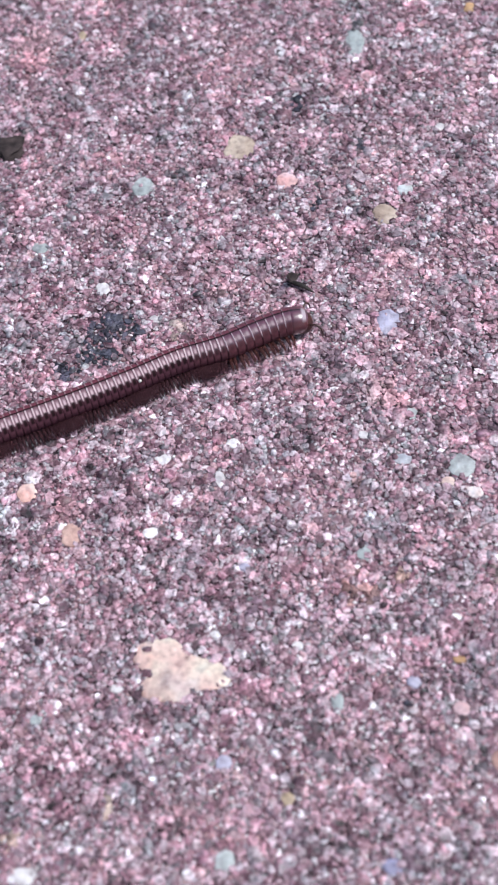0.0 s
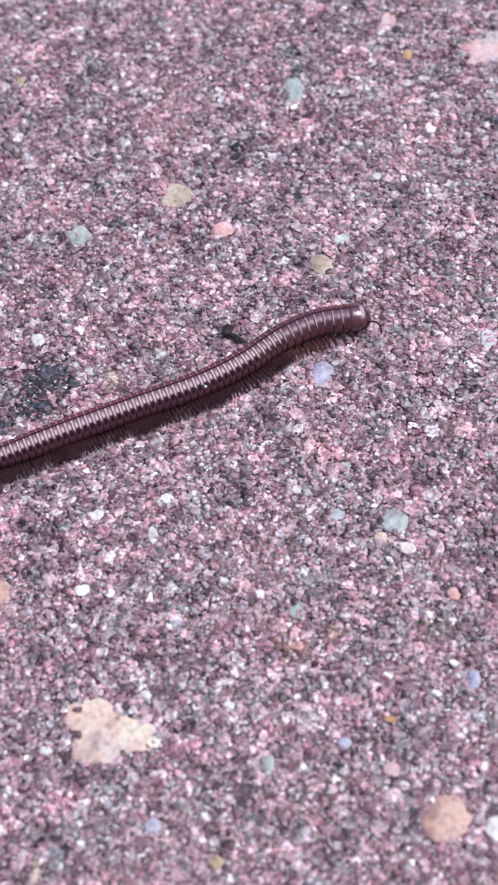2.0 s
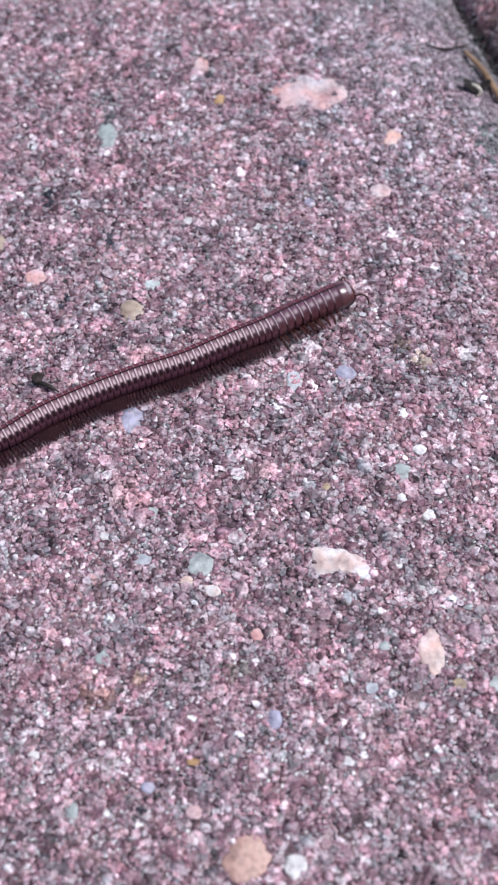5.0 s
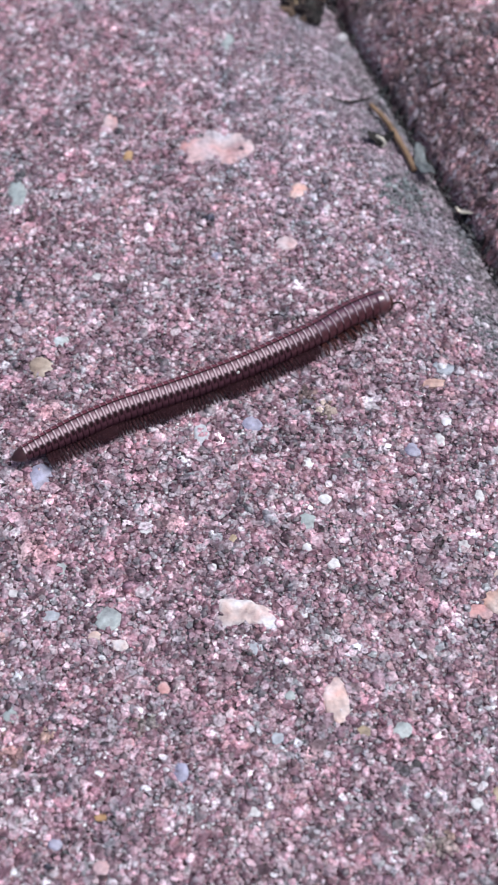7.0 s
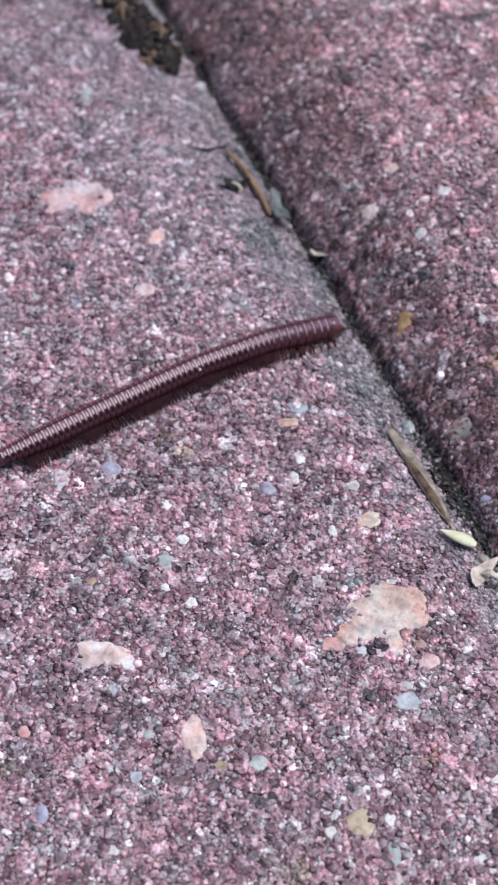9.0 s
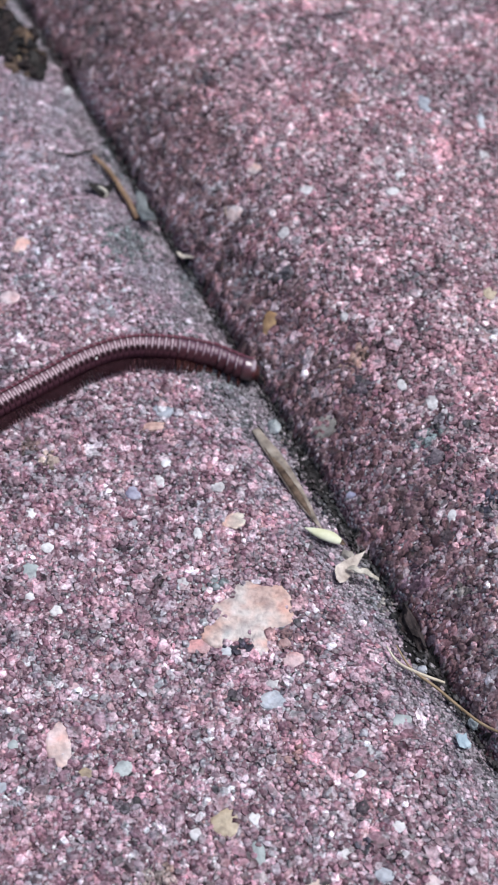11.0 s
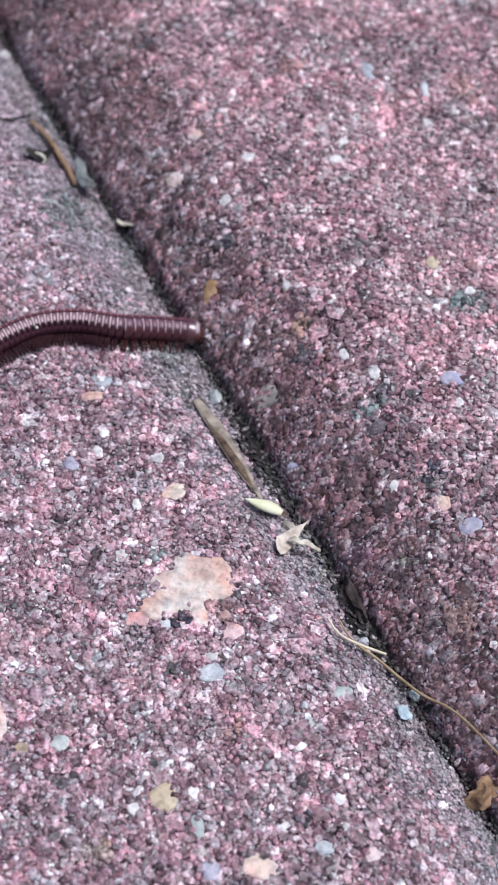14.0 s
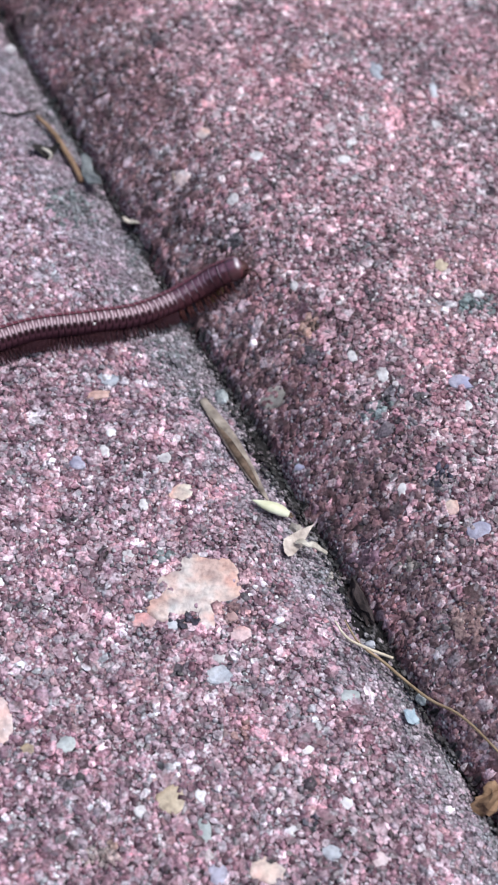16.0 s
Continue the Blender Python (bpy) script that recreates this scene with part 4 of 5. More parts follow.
SEED = litter("seed", tube([(-1.4, 0.35, 0), (-0.6, 0.1, 0.1), (0.5, -0.05, 0.1), (1.1, -0.22, 0.02)], [0.03, 0.37, 0.47, 0.24], 12, 0.6), M_SEED, "pale green-white spindle-shaped grass seed", "seed", (22.95, -3.8, -0.5), (0, 14, -9))
part("stub", mesh_of("stub", *pebble(0.26, 0.2, 0.14, 8, 0.9, 2), (M_GROOVE,), smooth=False), SEED, "frayed brown stub").location = (1.2 * MM, -0.26 * MM, 0)
litter("leaf_husk", flake(3.2, 1.7, 0.12, 17, 0.3, 0.95), M_HUSK, "folded grey-beige dry leaf husk beside the joint", "husk", (24.35, -6.05, -0.6), (22, 6, 43), False)
strand("leaf_scrap", [(24.05, -6.55, -0.25), (24.45, -6.5, -0.12), (24.75, -6.85, -0.2), (25.15, -6.75, -0.22), (25.55, -7.05, -0.42), (26.05, -7.2, -0.75)], [0.10, 0.24, 0.19, 0.27, 0.17, 0.15], M_PALEHUSK, "small twisted whitish leaf scrap by the joint", "husk", 7, 0.45)
strand("root", [(25.7, -12.2, -0.3), (26.2, -13.4, -0.4), (27.6, -14.1, -0.75), (29.1, -14.6, -1.2)], [0.06, 0.09, 0.11, 0.09], M_PALEROOT, "bleached pale root fibre curling over the joint", "root")
strand("root", [(26.4, -12.0, -0.7), (27.0, -13.8, -0.65), (28.3, -14.8, -0.9), (29.7, -16.3, -1.2), (31.0, -17.7, -1.2), (32.3, -18.9, -0.3), (33.9, -21.6, 0.2), (35.5, -24.5, 0.5)], [0.05, 0.08, 0.10, 0.10, 0.095, 0.09, 0.08, 0.06], M_ROOT, "thin tan root fibre running along the joint", "root")
strand("twig", [(6.3, 32.5, 0.1), (7.7, 32.2, -0.1), (9.4, 33.4, -0.75)], [0.05, 0.11, 0.09], M_CHAR, "thin black curved twig on the dusty edge", "twig")
litter("grey_flake", flake(3.3, 1.25, 0.22, 9, 0.7), M_FLAKE, "crumpled grey flake wedged in the joint", "flake", (13.15, 26.5, -0.95), (14, 6, 106))
strand("husk_curl", [(9.35, 28.9, -0.25), (9.7, 28.45, 0.05), (10.1, 28.3, -0.05), (10.35, 28.0, -0.3), (10.0, 27.75, -0.35)], [0.06, 0.12, 0.13, 0.11, 0.05], M_PALEHUSK, "tiny curled pale husk lying on black bark", "husk")
litter("leaf_husk", flake(1.4, 0.65, 0.14, 37, 1.0, 0.4), M_PALEHUSK, "tiny pale leaf scrap caught in the joint", "husk", (15.85, 22.2, -1.45), (10, 10, -25), False)
litter("black_crumb", flake(2.2, 1.0, 0.3, 12, 1.1), M_CHAR, "black curled crumb of bark", "bark", (9.8, 28.6, -0.35), (0, 12, 10), False)
litter("blue_flake", pebble(0.42, 0.62, 0.22, 4, 0.8), M_BLUE, "pale blue flake of paint on the dusty edge", "flake", (29.5, -18.6, -1.0), (0, 20, 20), False)
litter("bark_chip", pebble(0.5, 1.35, 0.4, 9, 0.9, 3), M_BARK, "grey-brown chip of bark stuck in the joint", "bark", (27.8, -10.5, -1.7), (0, 0, 15), False)
litter("leaf_crumb", pebble(0.95, 0.55, 0.42, 21, 1.2, 3), M_CRUMB, "ochre crumpled leaf fragment in the joint", "leaf", (33.4, -23.9, -1.2), (10, -20, 20), False)
litter("leaf_husk", flake(1.3, 0.7, 0.1, 31, 0.8), M_BARK, "tiny curled brown husk on the sandy concrete", "husk", (-19.7, 0.9, 0.45), (40, 20, 60))
litter("twig", tube([(-0.9, 0.3, 0), (0, 0.05, 0.12), (0.9, -0.45, 0)], [0.06, 0.2, 0.05], 8), M_CHAR, "tiny black splinter on the sandy concrete", "twig", (-19.0, 0.55, 0.25))
litter("black_crumb", pebble(1.2, 1.1, 0.35, 41, 0.6, 3), M_BARK, "dark crumb of soil on the paver", "soil", (-40.3, 11.3, 0.1), (0, 0, 0), False)
for _k, (_x, _y, _z, _r) in enumerate(((20.75, 5.8, -1.35, 0.48), (24.4, -5.0, -1.3, 0.42), (27.9, -13.5, -1.45, 0.3), (7.6, 41.3, -1.6, 0.4), (21.3, 4.6, -1.8, 0.3), (30.5, -17.2, -1.8, 0.35))):
    litter("pebble", pebble(_r, _r * 1.25, _r * 0.8, _k + 50, 0.3), (M_STONE["mint"], M_STONE["moss"], M_STONE["ice"], M_STONE["white"], M_STONE["tan"])[_k % 5], ("pale grey", "grey-green", "bluish white", "whitish", "tan")[_k % 5] + " grit pebble lying in the joint", "pebble", (_x, _y, _z), (0, 0, _k * 40), False, "pebbles in the joint")


def soil_clump():
    """A heap of dark crumbs, fibres and bark at the far end of the joint."""
    root = new("soil_clump")
    root.location = (2.2 * MM, 47.6 * MM, -0.75 * MM)
    tagged(root, "dark clump of soil, bark and dry fibres in the joint", "soil")
    rnd = random.Random(4)
    lump = part("lump", mesh_of("lump", *pebble(2.3, 5.9, 0.75, 61, 0.5, 4), (M_SOIL,)), root)
    lump.rotation_euler = (0, 0, 0.5)
    for k in range(130):
        a, r = rnd.uniform(0, 6.28), rnd.random() ** 0.5
        size = rnd.uniform(0.2, 0.75)
        q = part("crumb", mesh_of("crumb", *pebble(size, size * rnd.uniform(0.6, 1.2), size * rnd.uniform(0.4, 0.8), 70 + k, 0.9, 2), (rnd.choice((M_SOIL, M_BARK, M_CHAR, M_GROOVE, M_BARK)),), smooth=False), root)
        px, py = r * 2.55 * math.cos(a), r * 6.2 * math.sin(a)
        q.location = ((px * 0.88 - py * 0.48) * MM, (px * 0.48 + py * 0.88) * MM, (0.15 + 0.75 * (1 - r * r)) * MM)
        q.rotation_euler = (rnd.uniform(-0.6, 0.6), rnd.uniform(-0.6, 0.6), rnd.uniform(0, 6.28))
    for k in range(34):
        a = rnd.uniform(1.5, 2.7)
        u, v = rnd.uniform(-1.9, 2.2), rnd.uniform(-5.5, 4.5)
        o = np.array((u * 0.88 - v * 0.48, u * 0.48 + v * 0.88, rnd.uniform(0.5, 1.1)))
        d = np.array((math.cos(a), math.sin(a), rnd.uniform(-0.15, 0.1))) * rnd.uniform(1.0, 2.8)
        side = np.array((-d[1], d[0], 0)) * rnd.uniform(-0.15, 0.15)
        part("fibre", mesh_of("fibre", *tube([o, o + d * 0.5 + side + (0, 0, 0.15), o + d], [0.05, rnd.uniform(0.06, 0.15), 0.04], 6), (rnd.choice((M_ROOT, M_NEEDLE, M_BARK, M_ROOT, M_GROOVE, M_CHAR)),)), root)


soil_clump()

# ---- the millipede ----
PITCH, COUNT, SIDES = 0.433, 56, 40
FIRST = 1.42
FORE, STRETCH = 8, 1.375  # the first rings are longer than the rest


def ring_mesh(name, r, m, lip=1.006, long=1.0):
    """One body ring: a narrow neck, a raised band and a pale rear rim; x forwards, z up."""
    prof = ((0.29, 0.93), (0.21, 0.955), (0.15, 0.964), (0.133, 0.985), (0.065, 0.997), (-0.04, 1.0), (-0.15, 1.0), (-0.168, lip), (-0.21, lip - 0.003), (-0.222, 0.92))
    verts, faces = [], []
    for x, k in prof:
        for s in range(SIDES):
            a = 2 * math.pi * (s + 0.5) / SIDES
            under = 1 - 0.08 * max(0.0, -math.sin(a))
            verts.append((x * long, r * k * math.cos(a), r * k * under * math.sin(a)))
    for i in range(len(prof) - 1):
        for s in range(SIDES):
            j = (s + 1) % SIDES
            faces.append((i * SIDES + s, (i + 1) * SIDES + s, (i + 1) * SIDES + j, i * SIDES + j))
    n = len(prof)
    faces.append(tuple(range(SIDES)))
    faces.append(tuple(range((n - 1) * SIDES, n * SIDES))[::-1])
    return mesh_of(name, verts, faces, (m,))


def leg_mesh(side, m, reach):
    s, k = side, reach
    return mesh_of("leg", *tube([(0, 0.25 * s, -0.58), (0, 0.70 * s, -0.52), (0.02, 1.02 * s * k, -0.56), (0.03, 1.26 * s * k, -0.76), (0.04, 1.40 * s * k, -1.01)], [0.11, 0.12, 0.12, 0.10, 0.045], 6), (m,))


def dome(rows, n, low):
    """Closed surface from rows of (x, radius, drop), front first."""
    verts, faces = [], []
    for x, k, dz in rows:
        for s in range(n):
            a = 2 * math.pi * s / n
            under = max(0.0, -math.sin(a))
            verts.append((x - low * under ** 2 * (x - rows[-1][0]), k * math.cos(a), k * math.sin(a) * (1 - 0.06 * under) + dz))
    for i in range(len(rows) - 1):
        for s in range(n):
            j = (s + 1) % n
            faces.append((i * n + s, (i + 1) * n + s, (i + 1) * n + j, i * n + j))
    faces.append(tuple(range(n)))
    faces.append(tuple(range((len(rows) - 1) * n, len(rows) * n))[::-1])
    return verts, faces


def head_mesh():
    """A blunt face that looks down and forwards from under the shield."""
    rows = [(1.0 - 1.3 * q, 0.76 * math.sqrt(1 - (1 - min(q * 1.8, 1.0)) ** 2) + 0.02, -0.30 * (1 - 0.6 * q)) for q in (k / 12 for k in range(13))]
    return mesh_of("head", *dome(rows, 24, 0.2), (M_FACE,))


def collar_mesh():
    """The long smooth shield over the head, rounded off towards the front."""
    rows = [(0.86, 0.12, -0.10), (0.85, 0.32, -0.09), (0.82, 0.50, -0.08), (0.77, 0.63, -0.065), (0.69, 0.74, -0.05), (0.57, 0.815, -0.03), (0.42, 0.865, -0.015), (0.18, 0.89, -0.005), (-0.06, 0.90, 0.0), (-0.22, 0.90, 0.0), (-0.26, 0.84, 0.0)]
    return mesh_of("collar", *dome(rows, SIDES, 0.6), (M_COLLAR,))


def tail_mesh():
    verts, faces = [], []
    n, rows = 20, 8
    for i in range(rows + 1):
        q = i / rows
        k = math.cos(q * math.pi / 2) ** 0.7 if q < 1 else 0.05
        for s in range(n):
            a = 2 * math.pi * s / n
            verts.append((0.3 - 1.0 * q, 0.52 * k * math.cos(a), 0.52 * k * math.sin(a)))
    for i in range(rows):
        for s in range(n):
            j = (s + 1) % n
            faces.append((i * n + s, (i + 1) * n + s, (i + 1) * n + j, i * n + j))
    faces.append(tuple(range(n)))
    faces.append(tuple(range(rows * n, (rows + 1) * n))[::-1])
    return mesh_of("tail", verts, faces, (M_SHELL,))


MILLIPEDE = new("millipede")
tagged(MILLIPEDE, "glossy dark brown millipede with pale ring edges, crawling", "millipede")
HEAD = part("head", head_mesh(), MILLIPEDE, "smooth red-brown head")
COLLAR = part("collar", collar_mesh(), MILLIPEDE, "smooth brown neck shield")
TAIL = part("tail", tail_mesh(), MILLIPEDE, "pointed dark tail end")
for _s in (1, -1):
    _e = part("eye", mesh_of("eye", *pebble(0.13, 0.06, 0.11, 2, 0.1), (M_EYE,)), HEAD, "black eye patch")
    _e.location = (0.35 * MM, 0.66 * _s * MM, -0.02 * MM)
_side = ((0.42, 0.55, -0.1), (0.50, 0.98, 0.22), (0.66, 1.22, 0.30), (0.86, 1.30, 0.10), (0.92, 1.26, -0.22))
_ahead = ((0.66, -0.48, -0.1), (0.92, -0.72, 0.14), (1.22, -0.86, 0.14), (1.46, -0.98, -0.22), (1.46, -1.04, -0.72))
for _p in (_side, _ahead):
    part("feeler", mesh_of("feeler", *tube(_p, [0.06, 0.065, 0.065, 0.065, 0.035], 8), (M_FEELER,)), HEAD, "dark bent feeler")

BROAD = 0.85
RADII = [BROAD * (1.0 if k < COUNT - 11 else 1.0 - 0.36 * ((k - COUNT + 12) / 11) ** 2) for k in range(COUNT)]
RADII = [max(r, min(0.905, 0.925 - 0.005 * k)) if k < 16 else r for k, r in enumerate(RADII)]
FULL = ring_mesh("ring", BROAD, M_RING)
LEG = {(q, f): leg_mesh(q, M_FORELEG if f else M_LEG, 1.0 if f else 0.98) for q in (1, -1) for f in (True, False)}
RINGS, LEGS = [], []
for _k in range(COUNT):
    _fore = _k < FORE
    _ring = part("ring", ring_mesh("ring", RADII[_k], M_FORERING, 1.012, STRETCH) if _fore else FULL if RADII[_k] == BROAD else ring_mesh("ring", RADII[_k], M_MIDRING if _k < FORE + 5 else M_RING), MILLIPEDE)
    RINGS.append(_ring)
    if _k < COUNT - 3:
        for _s in (1, -1):
            for _x in ((0.0,) if _k < 3 else (0.10, -0.11)):
                _g = part("leg", LEG[_s, _k < 8], _ring)
                _g.location = (_x * MM, 0, 0)
                LEGS.append((_g, _k, _s, _x))
SPECK_RING = 21
_q = part("speck", mesh_of("speck", *pebble(0.11, 0.07, 0.11, 5, 0.3), (M_SPECK,)), RINGS[SPECK_RING], "tiny white speck")
_q.location = (-0.05 * MM, -0.765 * MM, 0.395 * MM)

# ---- movement: the body's middle line, from the head backwards, at these distances from its tip ----
ARC = (0, 1.5, 3.5, 6, 9, 12, 16, 20.5, 25, 29)
BENDS = []


def bend(t, *pts):
    BENDS.append((t, np.array(pts)))


def on_curve(pts, a):
    """The place on the middle line at distance a behind the tip of the head, on a smooth curve."""
    i = min(max(int(np.searchsorted(ARC, a, "right")) - 1, 0), len(ARC) - 2)
    h = ARC[i + 1] - ARC[i]
    q = (a - ARC[i]) / h

    def slope(k):
        lo, hi = max(k - 1, 0), min(k + 1, len(ARC) - 1)
        return (pts[hi] - pts[lo]) / (ARC[hi] - ARC[lo])

    return ((2 * q ** 3 - 3 * q * q + 1) * pts[i] + (q ** 3 - 2 * q * q + q) * h * slope(i)
            + (3 * q * q - 2 * q ** 3) * pts[i + 1] + (q ** 3 - q * q) * h * slope(i + 1))


def body_pose(pts, a, roll=-12):
    p = on_curve(pts, a)
    d = on_curve(pts, max(a - 0.25, 0)) - on_curve(pts, a + 0.25)
    x = Vector(d).normalized()
    y = Vector((0, 0, 1)).cross(x).normalized()
    z = x.cross(y)
    m = Matrix((x, y, z)).transposed().to_4x4()
    return Matrix.Translation(Vector(p) * MM) @ m @ Matrix.Rotation(radians(roll), 4, "X")


def motions():
    bend(0.0, (-18.05, -2.57, 1.05), (-19.46, -2.88, 1.05), (-21.15, -3.74, 1.05), (-23.22, -4.96, 1.05), (-25.86, -6.13, 1.05), (-28.33, -7.64, 1.05), (-31.81, -9.61, 1.05), (-35.78, -11.73, 1.05), (-39.75, -13.85, 1.05), (-43.28, -15.74, 1.05))
    bend(0.5, (-17.23, -0.22, 1.05), (-18.49, -0.92, 1.05), (-19.92, -2.19, 1.05), (-21.65, -3.87, 1.05), (-24.08, -5.40, 1.05), (-26.69, -6.67, 1.05), (-30.24, -8.50, 1.05), (-34.08, -10.85, 1.05), (-37.95, -13.15, 1.05), (-41.38, -15.20, 1.05))
    bend(1.0, (-15.18, 0.76, 1.05), (-16.45, 0.07, 1.05), (-18.01, -1.07, 1.05), (-19.79, -2.70, 1.05), (-22.21, -4.29, 1.05), (-24.82, -5.60, 1.05), (-28.40, -7.38, 1.05), (-32.35, -9.53, 1.05), (-36.02, -12.14, 1.05), (-39.33, -14.38, 1.05))
    bend(1.5, (-13.09, 1.41, 1.05), (-14.50, 1.01, 1.05), (-16.28, 0.22, 1.05), (-18.16, -1.34, 1.05), (-20.58, -2.99, 1.05), (-23.05, -4.59, 1.05), (-26.51, -6.59, 1.05), (-30.47, -8.74, 1.05), (-34.37, -10.97, 1.05), (-37.85, -12.95, 1.05))
    bend(2.0, (-10.67, 2.19, 1.05), (-12.13, 1.87, 1.05), (-14.03, 1.33, 1.05), (-16.12, 0.03, 1.05), (-18.32, -1.97, 1.05), (-20.76, -3.65, 1.05), (-24.32, -5.46, 1.05), (-28.32, -7.52, 1.05), (-32.28, -9.67, 1.05), (-35.79, -11.58, 1.05))
    bend(2.5, (-8.95, 3.07, 1.05), (-10.41, 2.74, 1.05), (-12.32, 2.19, 1.05), (-14.45, 0.90, 1.05), (-16.78, -0.98, 1.05), (-19.23, -2.71, 1.05), (-22.67, -4.75, 1.05), (-26.68, -6.79, 1.05), (-30.60, -8.99, 1.05), (-34.11, -10.92, 1.05))
    bend(3.0, (-6.41, 3.40, 1.05), (-7.92, 3.26, 1.05), (-9.91, 3.03, 1.05), (-12.28, 2.20, 1.05), (-14.88, 0.66, 1.05), (-17.36, -1.05, 1.05), (-20.72, -3.22, 1.05), (-24.54, -5.59, 1.05), (-28.41, -7.90, 1.05), (-31.84, -9.96, 1.05))
    bend(3.2, (-5.36, 4.16, 1.05), (-6.85, 3.88, 1.05), (-8.83, 3.44, 1.05), (-11.16, 2.42, 1.05), (-13.80, 0.90, 1.05), (-16.35, -0.74, 1.05), (-19.76, -2.84, 1.05), (-23.56, -5.24, 1.05), (-27.53, -7.37, 1.05), (-31.03, -9.31, 1.05))
    bend(5.3, (1.93, 8.82, 1.05), (0.56, 8.13, 1.05), (-1.18, 7.07, 1.05), (-3.28, 5.61, 1.05), (-5.97, 4.14, 1.05), (-8.70, 2.76, 1.05), (-12.38, 1.20, 1.05), (-16.37, -0.88, 1.05), (-20.06, -3.44, 1.05), (-23.38, -5.67, 1.05))
    bend(5.5, (3.37, 8.63, 1.05), (1.90, 8.15, 1.05), (0.01, 7.32, 1.05), (-2.19, 5.97, 1.05), (-4.91, 4.46, 1.05), (-7.72, 3.18, 1.05), (-11.41, 1.63, 1.05), (-15.38, -0.48, 1.05), (-19.18, -2.88, 1.05), (-22.56, -5.03, 1.05))
    bend(6.0, (5.81, 9.21, 1.05), (4.25, 8.93, 1.05), (2.21, 8.44, 1.05), (-0.05, 7.10, 1.05), (-2.78, 5.50, 1.05), (-5.63, 4.17, 1.05), (-9.28, 2.53, 1.05), (-13.36, 0.63, 1.05), (-17.22, -1.65, 1.05), (-20.49, -3.93, 1.05))
    bend(6.5, (7.79, 10.63, 1.05), (6.27, 10.17, 1.05), (4.32, 9.38, 1.05), (2.12, 7.90, 1.05), (-0.64, 6.32, 1.05), (-3.49, 4.94, 1.05), (-7.15, 3.33, 1.05), (-11.27, 1.52, 1.05), (-15.25, -0.56, 1.05), (-18.62, -2.70, 1.05))
    bend(7.0, (9.75, 12.02, 1.05), (8.31, 11.41, 1.05), (6.49, 10.40, 1.05), (4.35, 8.90, 1.05), (1.62, 7.33, 1.05), (-1.13, 5.85, 1.05), (-4.78, 4.21, 1.05), (-8.93, 2.48, 1.05), (-12.84, 0.27, 1.05), (-16.22, -1.87, 1.05))
    bend(7.5, (11.27, 12.67, 1.05), (9.78, 12.29, 1.05), (7.85, 11.63, 1.05), (5.70, 10.22, 1.05), (3.12, 8.54, 1.05), (0.49, 6.96, 1.05), (-3.13, 5.24, 1.05), (-7.34, 3.67, 1.05), (-11.16, 1.32, 1.05), (-14.48, -0.92, 1.05))
    bend(8.0, (14.22, 13.07, 0.79), (12.72, 12.86, 0.82), (10.75, 12.47, 0.87), (8.55, 11.27, 1.00), (5.98, 9.68, 1.05), (3.34, 8.21, 1.05), (-0.20, 6.36, 1.05), (-4.40, 4.73, 1.05), (-8.33, 2.57, 1.05), (-11.52, 0.17, 1.05))
    bend(8.5, (15.27, 13.89, 0.40), (13.88, 13.42, 0.62), (12.03, 12.78, 0.85), (9.83, 11.71, 0.94), (7.32, 10.14, 1.04), (4.72, 8.74, 1.05), (1.10, 7.03, 1.05), (-2.99, 5.16, 1.05), (-6.95, 3.03, 1.05), (-10.32, 0.87, 1.05))
    bend(9.0, (16.74, 14.26, -0.21), (15.47, 13.65, 0.21), (13.74, 12.85, 0.72), (11.40, 12.11, 0.85), (8.71, 10.90, 1.03), (5.99, 9.71, 1.05), (2.46, 7.85, 1.05), (-1.49, 5.70, 1.05), (-5.44, 3.54, 1.05), (-8.97, 1.66, 1.05))
    bend(9.5, (18.77, 14.66, -0.95), (17.41, 14.17, -0.48), (15.60, 13.50, 0.16), (13.30, 12.64, 0.77), (10.38, 11.77, 1.01), (7.52, 10.74, 1.05), (3.98, 8.87, 1.05), (0.07, 6.65, 1.05), (-3.94, 4.61, 1.05), (-7.50, 2.79, 1.05))
    bend(10.0, (19.49, 13.51, -0.71), (17.95, 13.51, -0.44), (15.95, 13.37, 0.04), (13.60, 12.53, 0.75), (10.62, 11.67, 1.03), (7.67, 10.71, 1.05), (4.10, 8.91, 1.05), (0.13, 6.78, 1.05), (-3.83, 4.65, 1.05), (-7.35, 2.75, 1.05))
    bend(10.2, (19.98, 12.34, -0.63), (18.46, 12.60, -0.46), (16.47, 12.75, -0.06), (14.05, 12.31, 0.72), (10.99, 11.93, 1.03), (8.03, 11.07, 1.05), (4.48, 9.22, 1.05), (0.62, 6.91, 1.05), (-3.23, 4.59, 1.05), (-6.66, 2.53, 1.05))
    bend(12.3, (20.17, 9.34, -0.91), (18.76, 9.73, -0.47), (16.89, 10.30, 0.12), (14.59, 11.15, 0.77), (11.64, 11.81, 1.04), (8.68, 11.17, 1.05), (5.19, 9.22, 1.05), (1.29, 6.99, 1.05), (-2.61, 4.73, 1.05), (-6.07, 2.73, 1.05))
    bend(12.5, (20.45, 9.36, -0.95), (19.02, 9.51, -0.50), (17.12, 9.78, 0.11), (14.89, 10.76, 0.74), (12.01, 11.56, 1.03), (9.03, 11.28, 1.05), (5.48, 9.47, 1.05), (1.47, 7.43, 1.05), (-2.51, 5.32, 1.05), (-6.05, 3.46, 1.05))
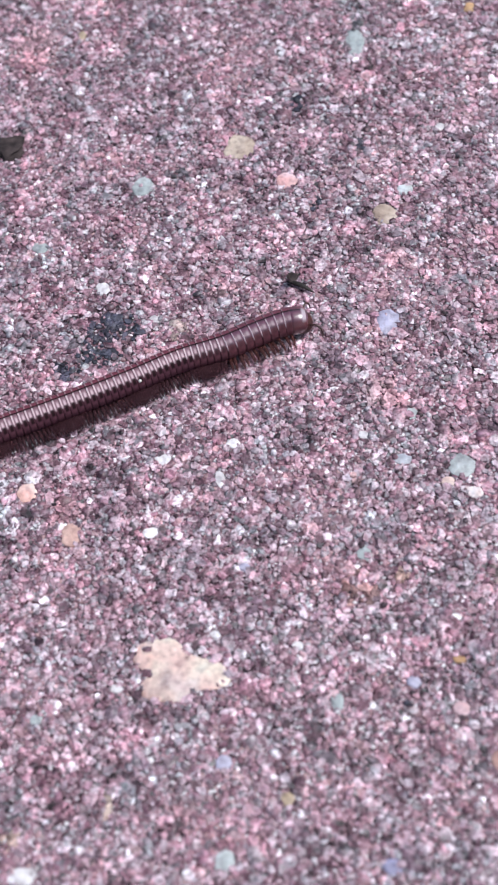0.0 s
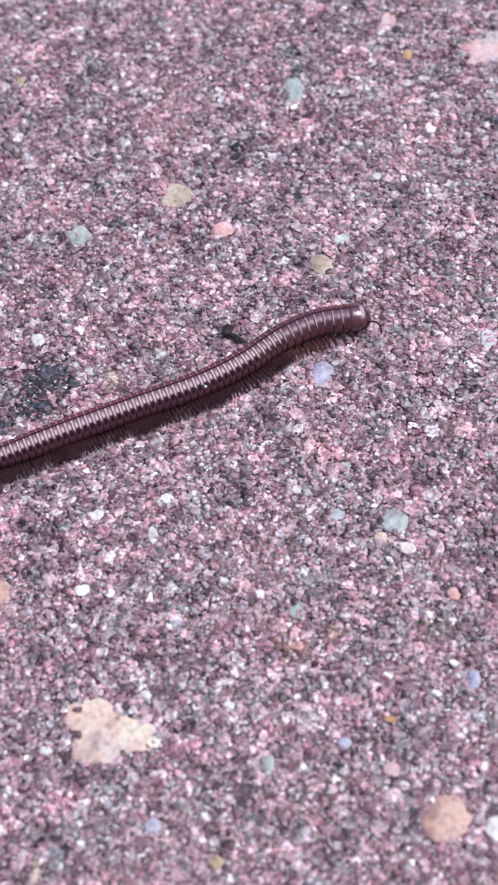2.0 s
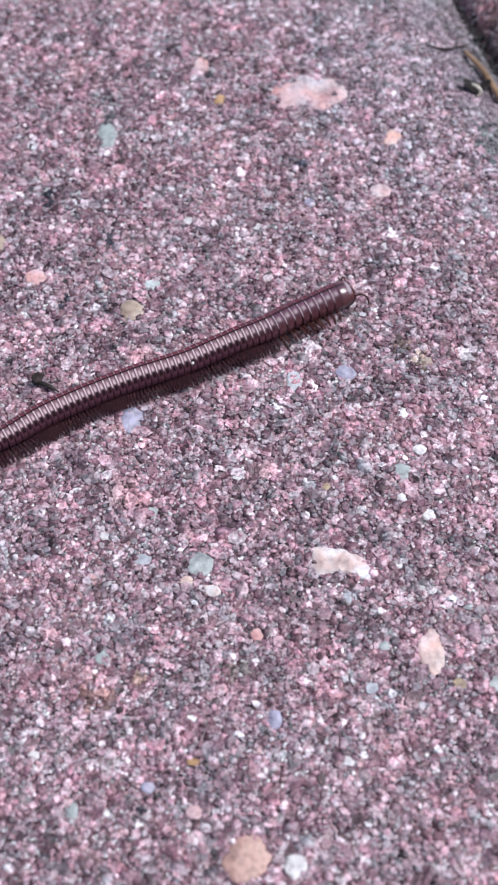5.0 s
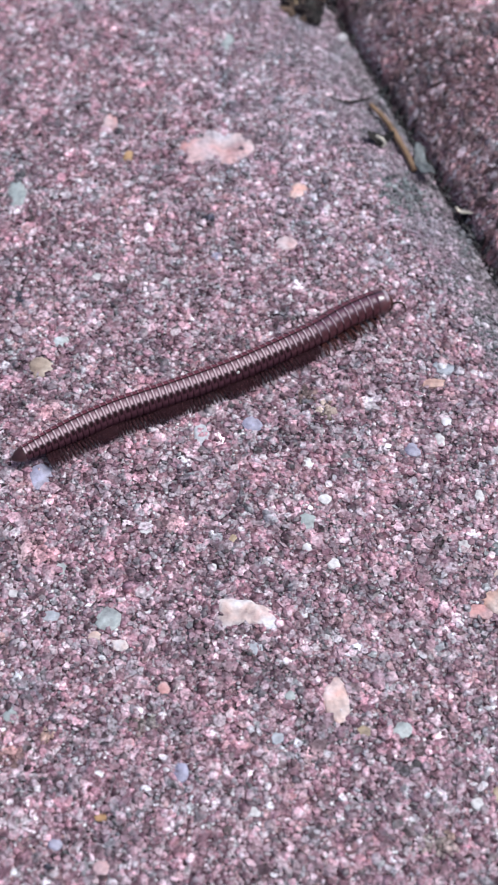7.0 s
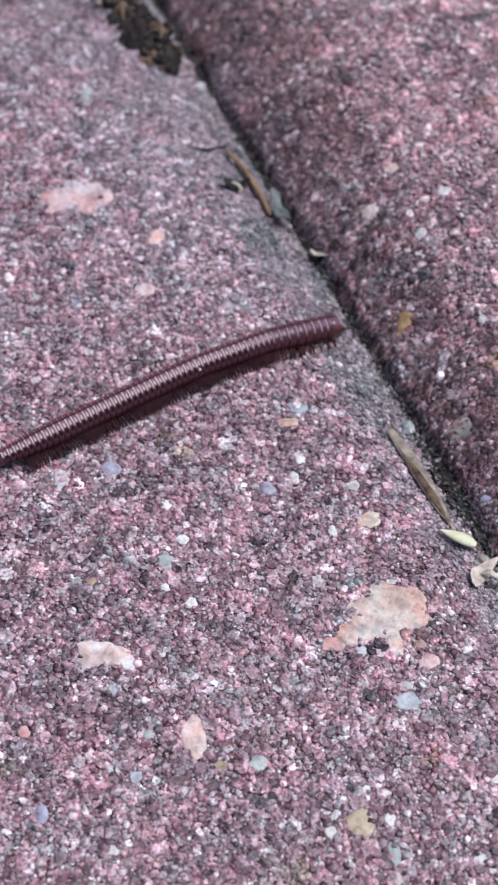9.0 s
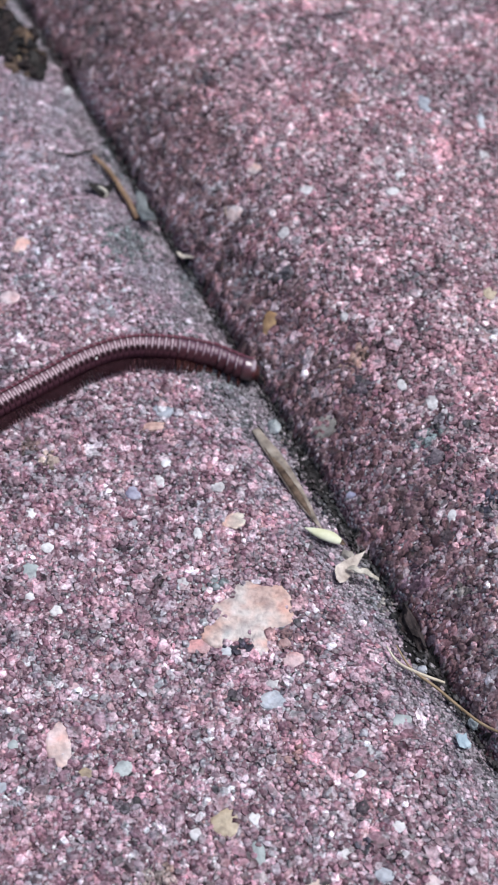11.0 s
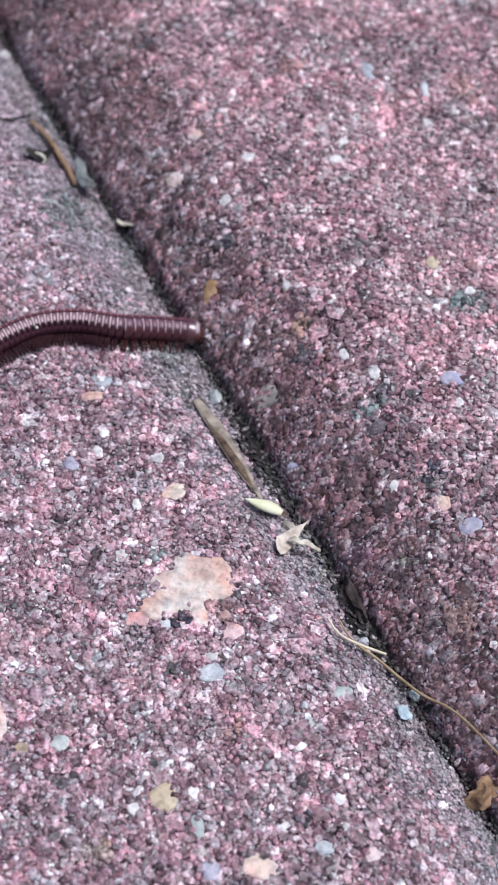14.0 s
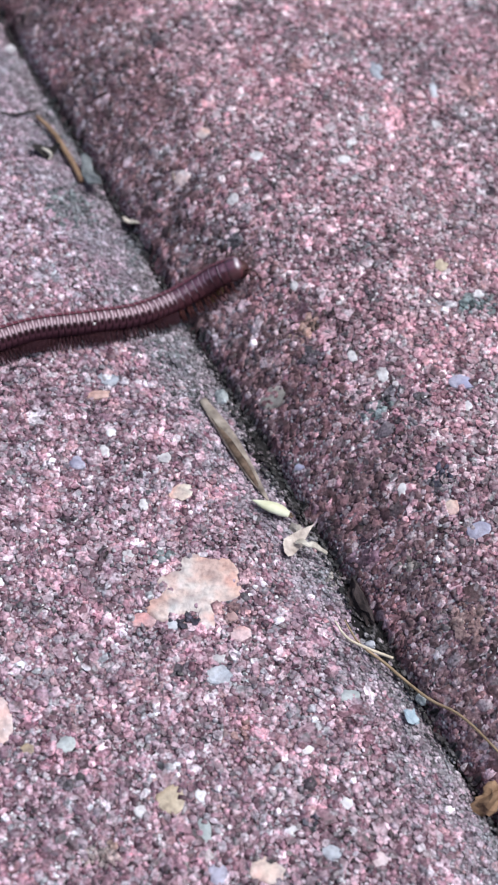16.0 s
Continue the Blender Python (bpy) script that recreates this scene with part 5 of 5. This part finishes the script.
    bend(13.0, (20.46, 8.33, -0.87), (19.10, 8.75, -0.46), (17.33, 9.46, 0.08), (15.11, 10.31, 0.76), (12.37, 11.41, 1.03), (9.43, 11.12, 1.05), (5.77, 9.52, 1.05), (1.68, 7.63, 1.05), (-2.40, 5.74, 1.05), (-6.03, 4.06, 1.05))
    bend(13.5, (19.86, 8.59, -0.64), (18.50, 9.02, -0.25), (16.76, 9.77, 0.24), (14.58, 10.69, 0.86), (11.74, 11.44, 1.04), (8.81, 11.22, 1.05), (5.12, 9.70, 1.05), (0.94, 8.03, 1.05), (-3.23, 6.36, 1.05), (-6.95, 4.87, 1.05))
    bend(14.0, (20.50, 10.88, -0.66), (18.99, 11.08, -0.49), (17.05, 11.04, -0.02), (14.67, 10.72, 0.80), (11.67, 11.28, 1.04), (8.65, 11.06, 1.05), (5.04, 9.34, 1.05), (0.93, 7.50, 1.05), (-3.17, 5.66, 1.05), (-6.82, 4.03, 1.05))
    bend(14.5, (21.26, 12.61, 0.72), (19.65, 12.74, 0.50), (17.84, 12.71, 0.20), (15.59, 11.48, 0.50), (12.45, 11.19, 1.01), (9.25, 11.11, 1.05), (5.58, 9.53, 1.05), (1.46, 7.74, 1.05), (-2.66, 5.94, 1.05), (-6.33, 4.34, 1.05))
    bend(15.0, (22.67, 11.75, 1.50), (21.04, 11.94, 1.05), (19.49, 12.03, 0.45), (16.92, 11.51, 0.25), (13.79, 11.07, 0.88), (10.54, 11.25, 1.05), (6.75, 10.06, 1.05), (2.55, 8.45, 1.05), (-1.66, 6.87, 1.05), (-5.40, 5.45, 1.05))
    bend(15.5, (22.22, 13.80, 1.70), (20.61, 13.84, 1.15), (19.13, 13.37, 0.45), (16.85, 12.21, 0.20), (13.87, 11.28, 0.85), (10.62, 11.13, 1.05), (6.79, 10.08, 1.05), (2.49, 8.73, 1.05), (-1.80, 7.37, 1.05), (-5.61, 6.17, 1.05))
    bend(16.0, (23.34, 14.29, 2.55), (21.74, 14.12, 1.95), (20.32, 14.01, 0.95), (18.04, 13.26, 0.10), (15.20, 11.82, 0.50), (12.05, 11.03, 1.01), (8.10, 10.54, 1.05), (3.84, 9.12, 1.05), (-0.46, 7.79, 1.05), (-4.28, 6.60, 1.05))
    centre = {t: Matrix.Translation(Vector(on_curve(p, 13.5)) * MM - Vector((0, 0, 0.00105))) for t, p in BENDS}
    walk(MILLIPEDE, [(t, centre[t]) for t, _ in BENDS])
    behind = [FIRST + 0.06 + PITCH * STRETCH * k if k < FORE else FIRST + PITCH * (k + FORE * (STRETCH - 1)) for k in range(COUNT + 1)]
    pieces = [(HEAD, 0.85), (COLLAR, 1.02), (TAIL, behind[COUNT])] + list(zip(RINGS, behind))
    for piece, a in pieces:
        walk(piece, [(t, centre[t].inverted() @ body_pose(p, a)) for t, p in BENDS])
    # legs: a wave of steps that runs along the body
    for leg, k, s, x in LEGS:
        rows = []
        for i in range(161):
            w = 2 * math.pi * (i * 0.1 / 0.28 + 0.093 * (k - x / PITCH)) + (0.4 if s > 0 else 0)
            rows.append((i * 0.1, pose(x * MM, 0, 0, 6 * s * math.cos(w), 0, 12 * math.sin(w))))
        walk(leg, rows)


motions()
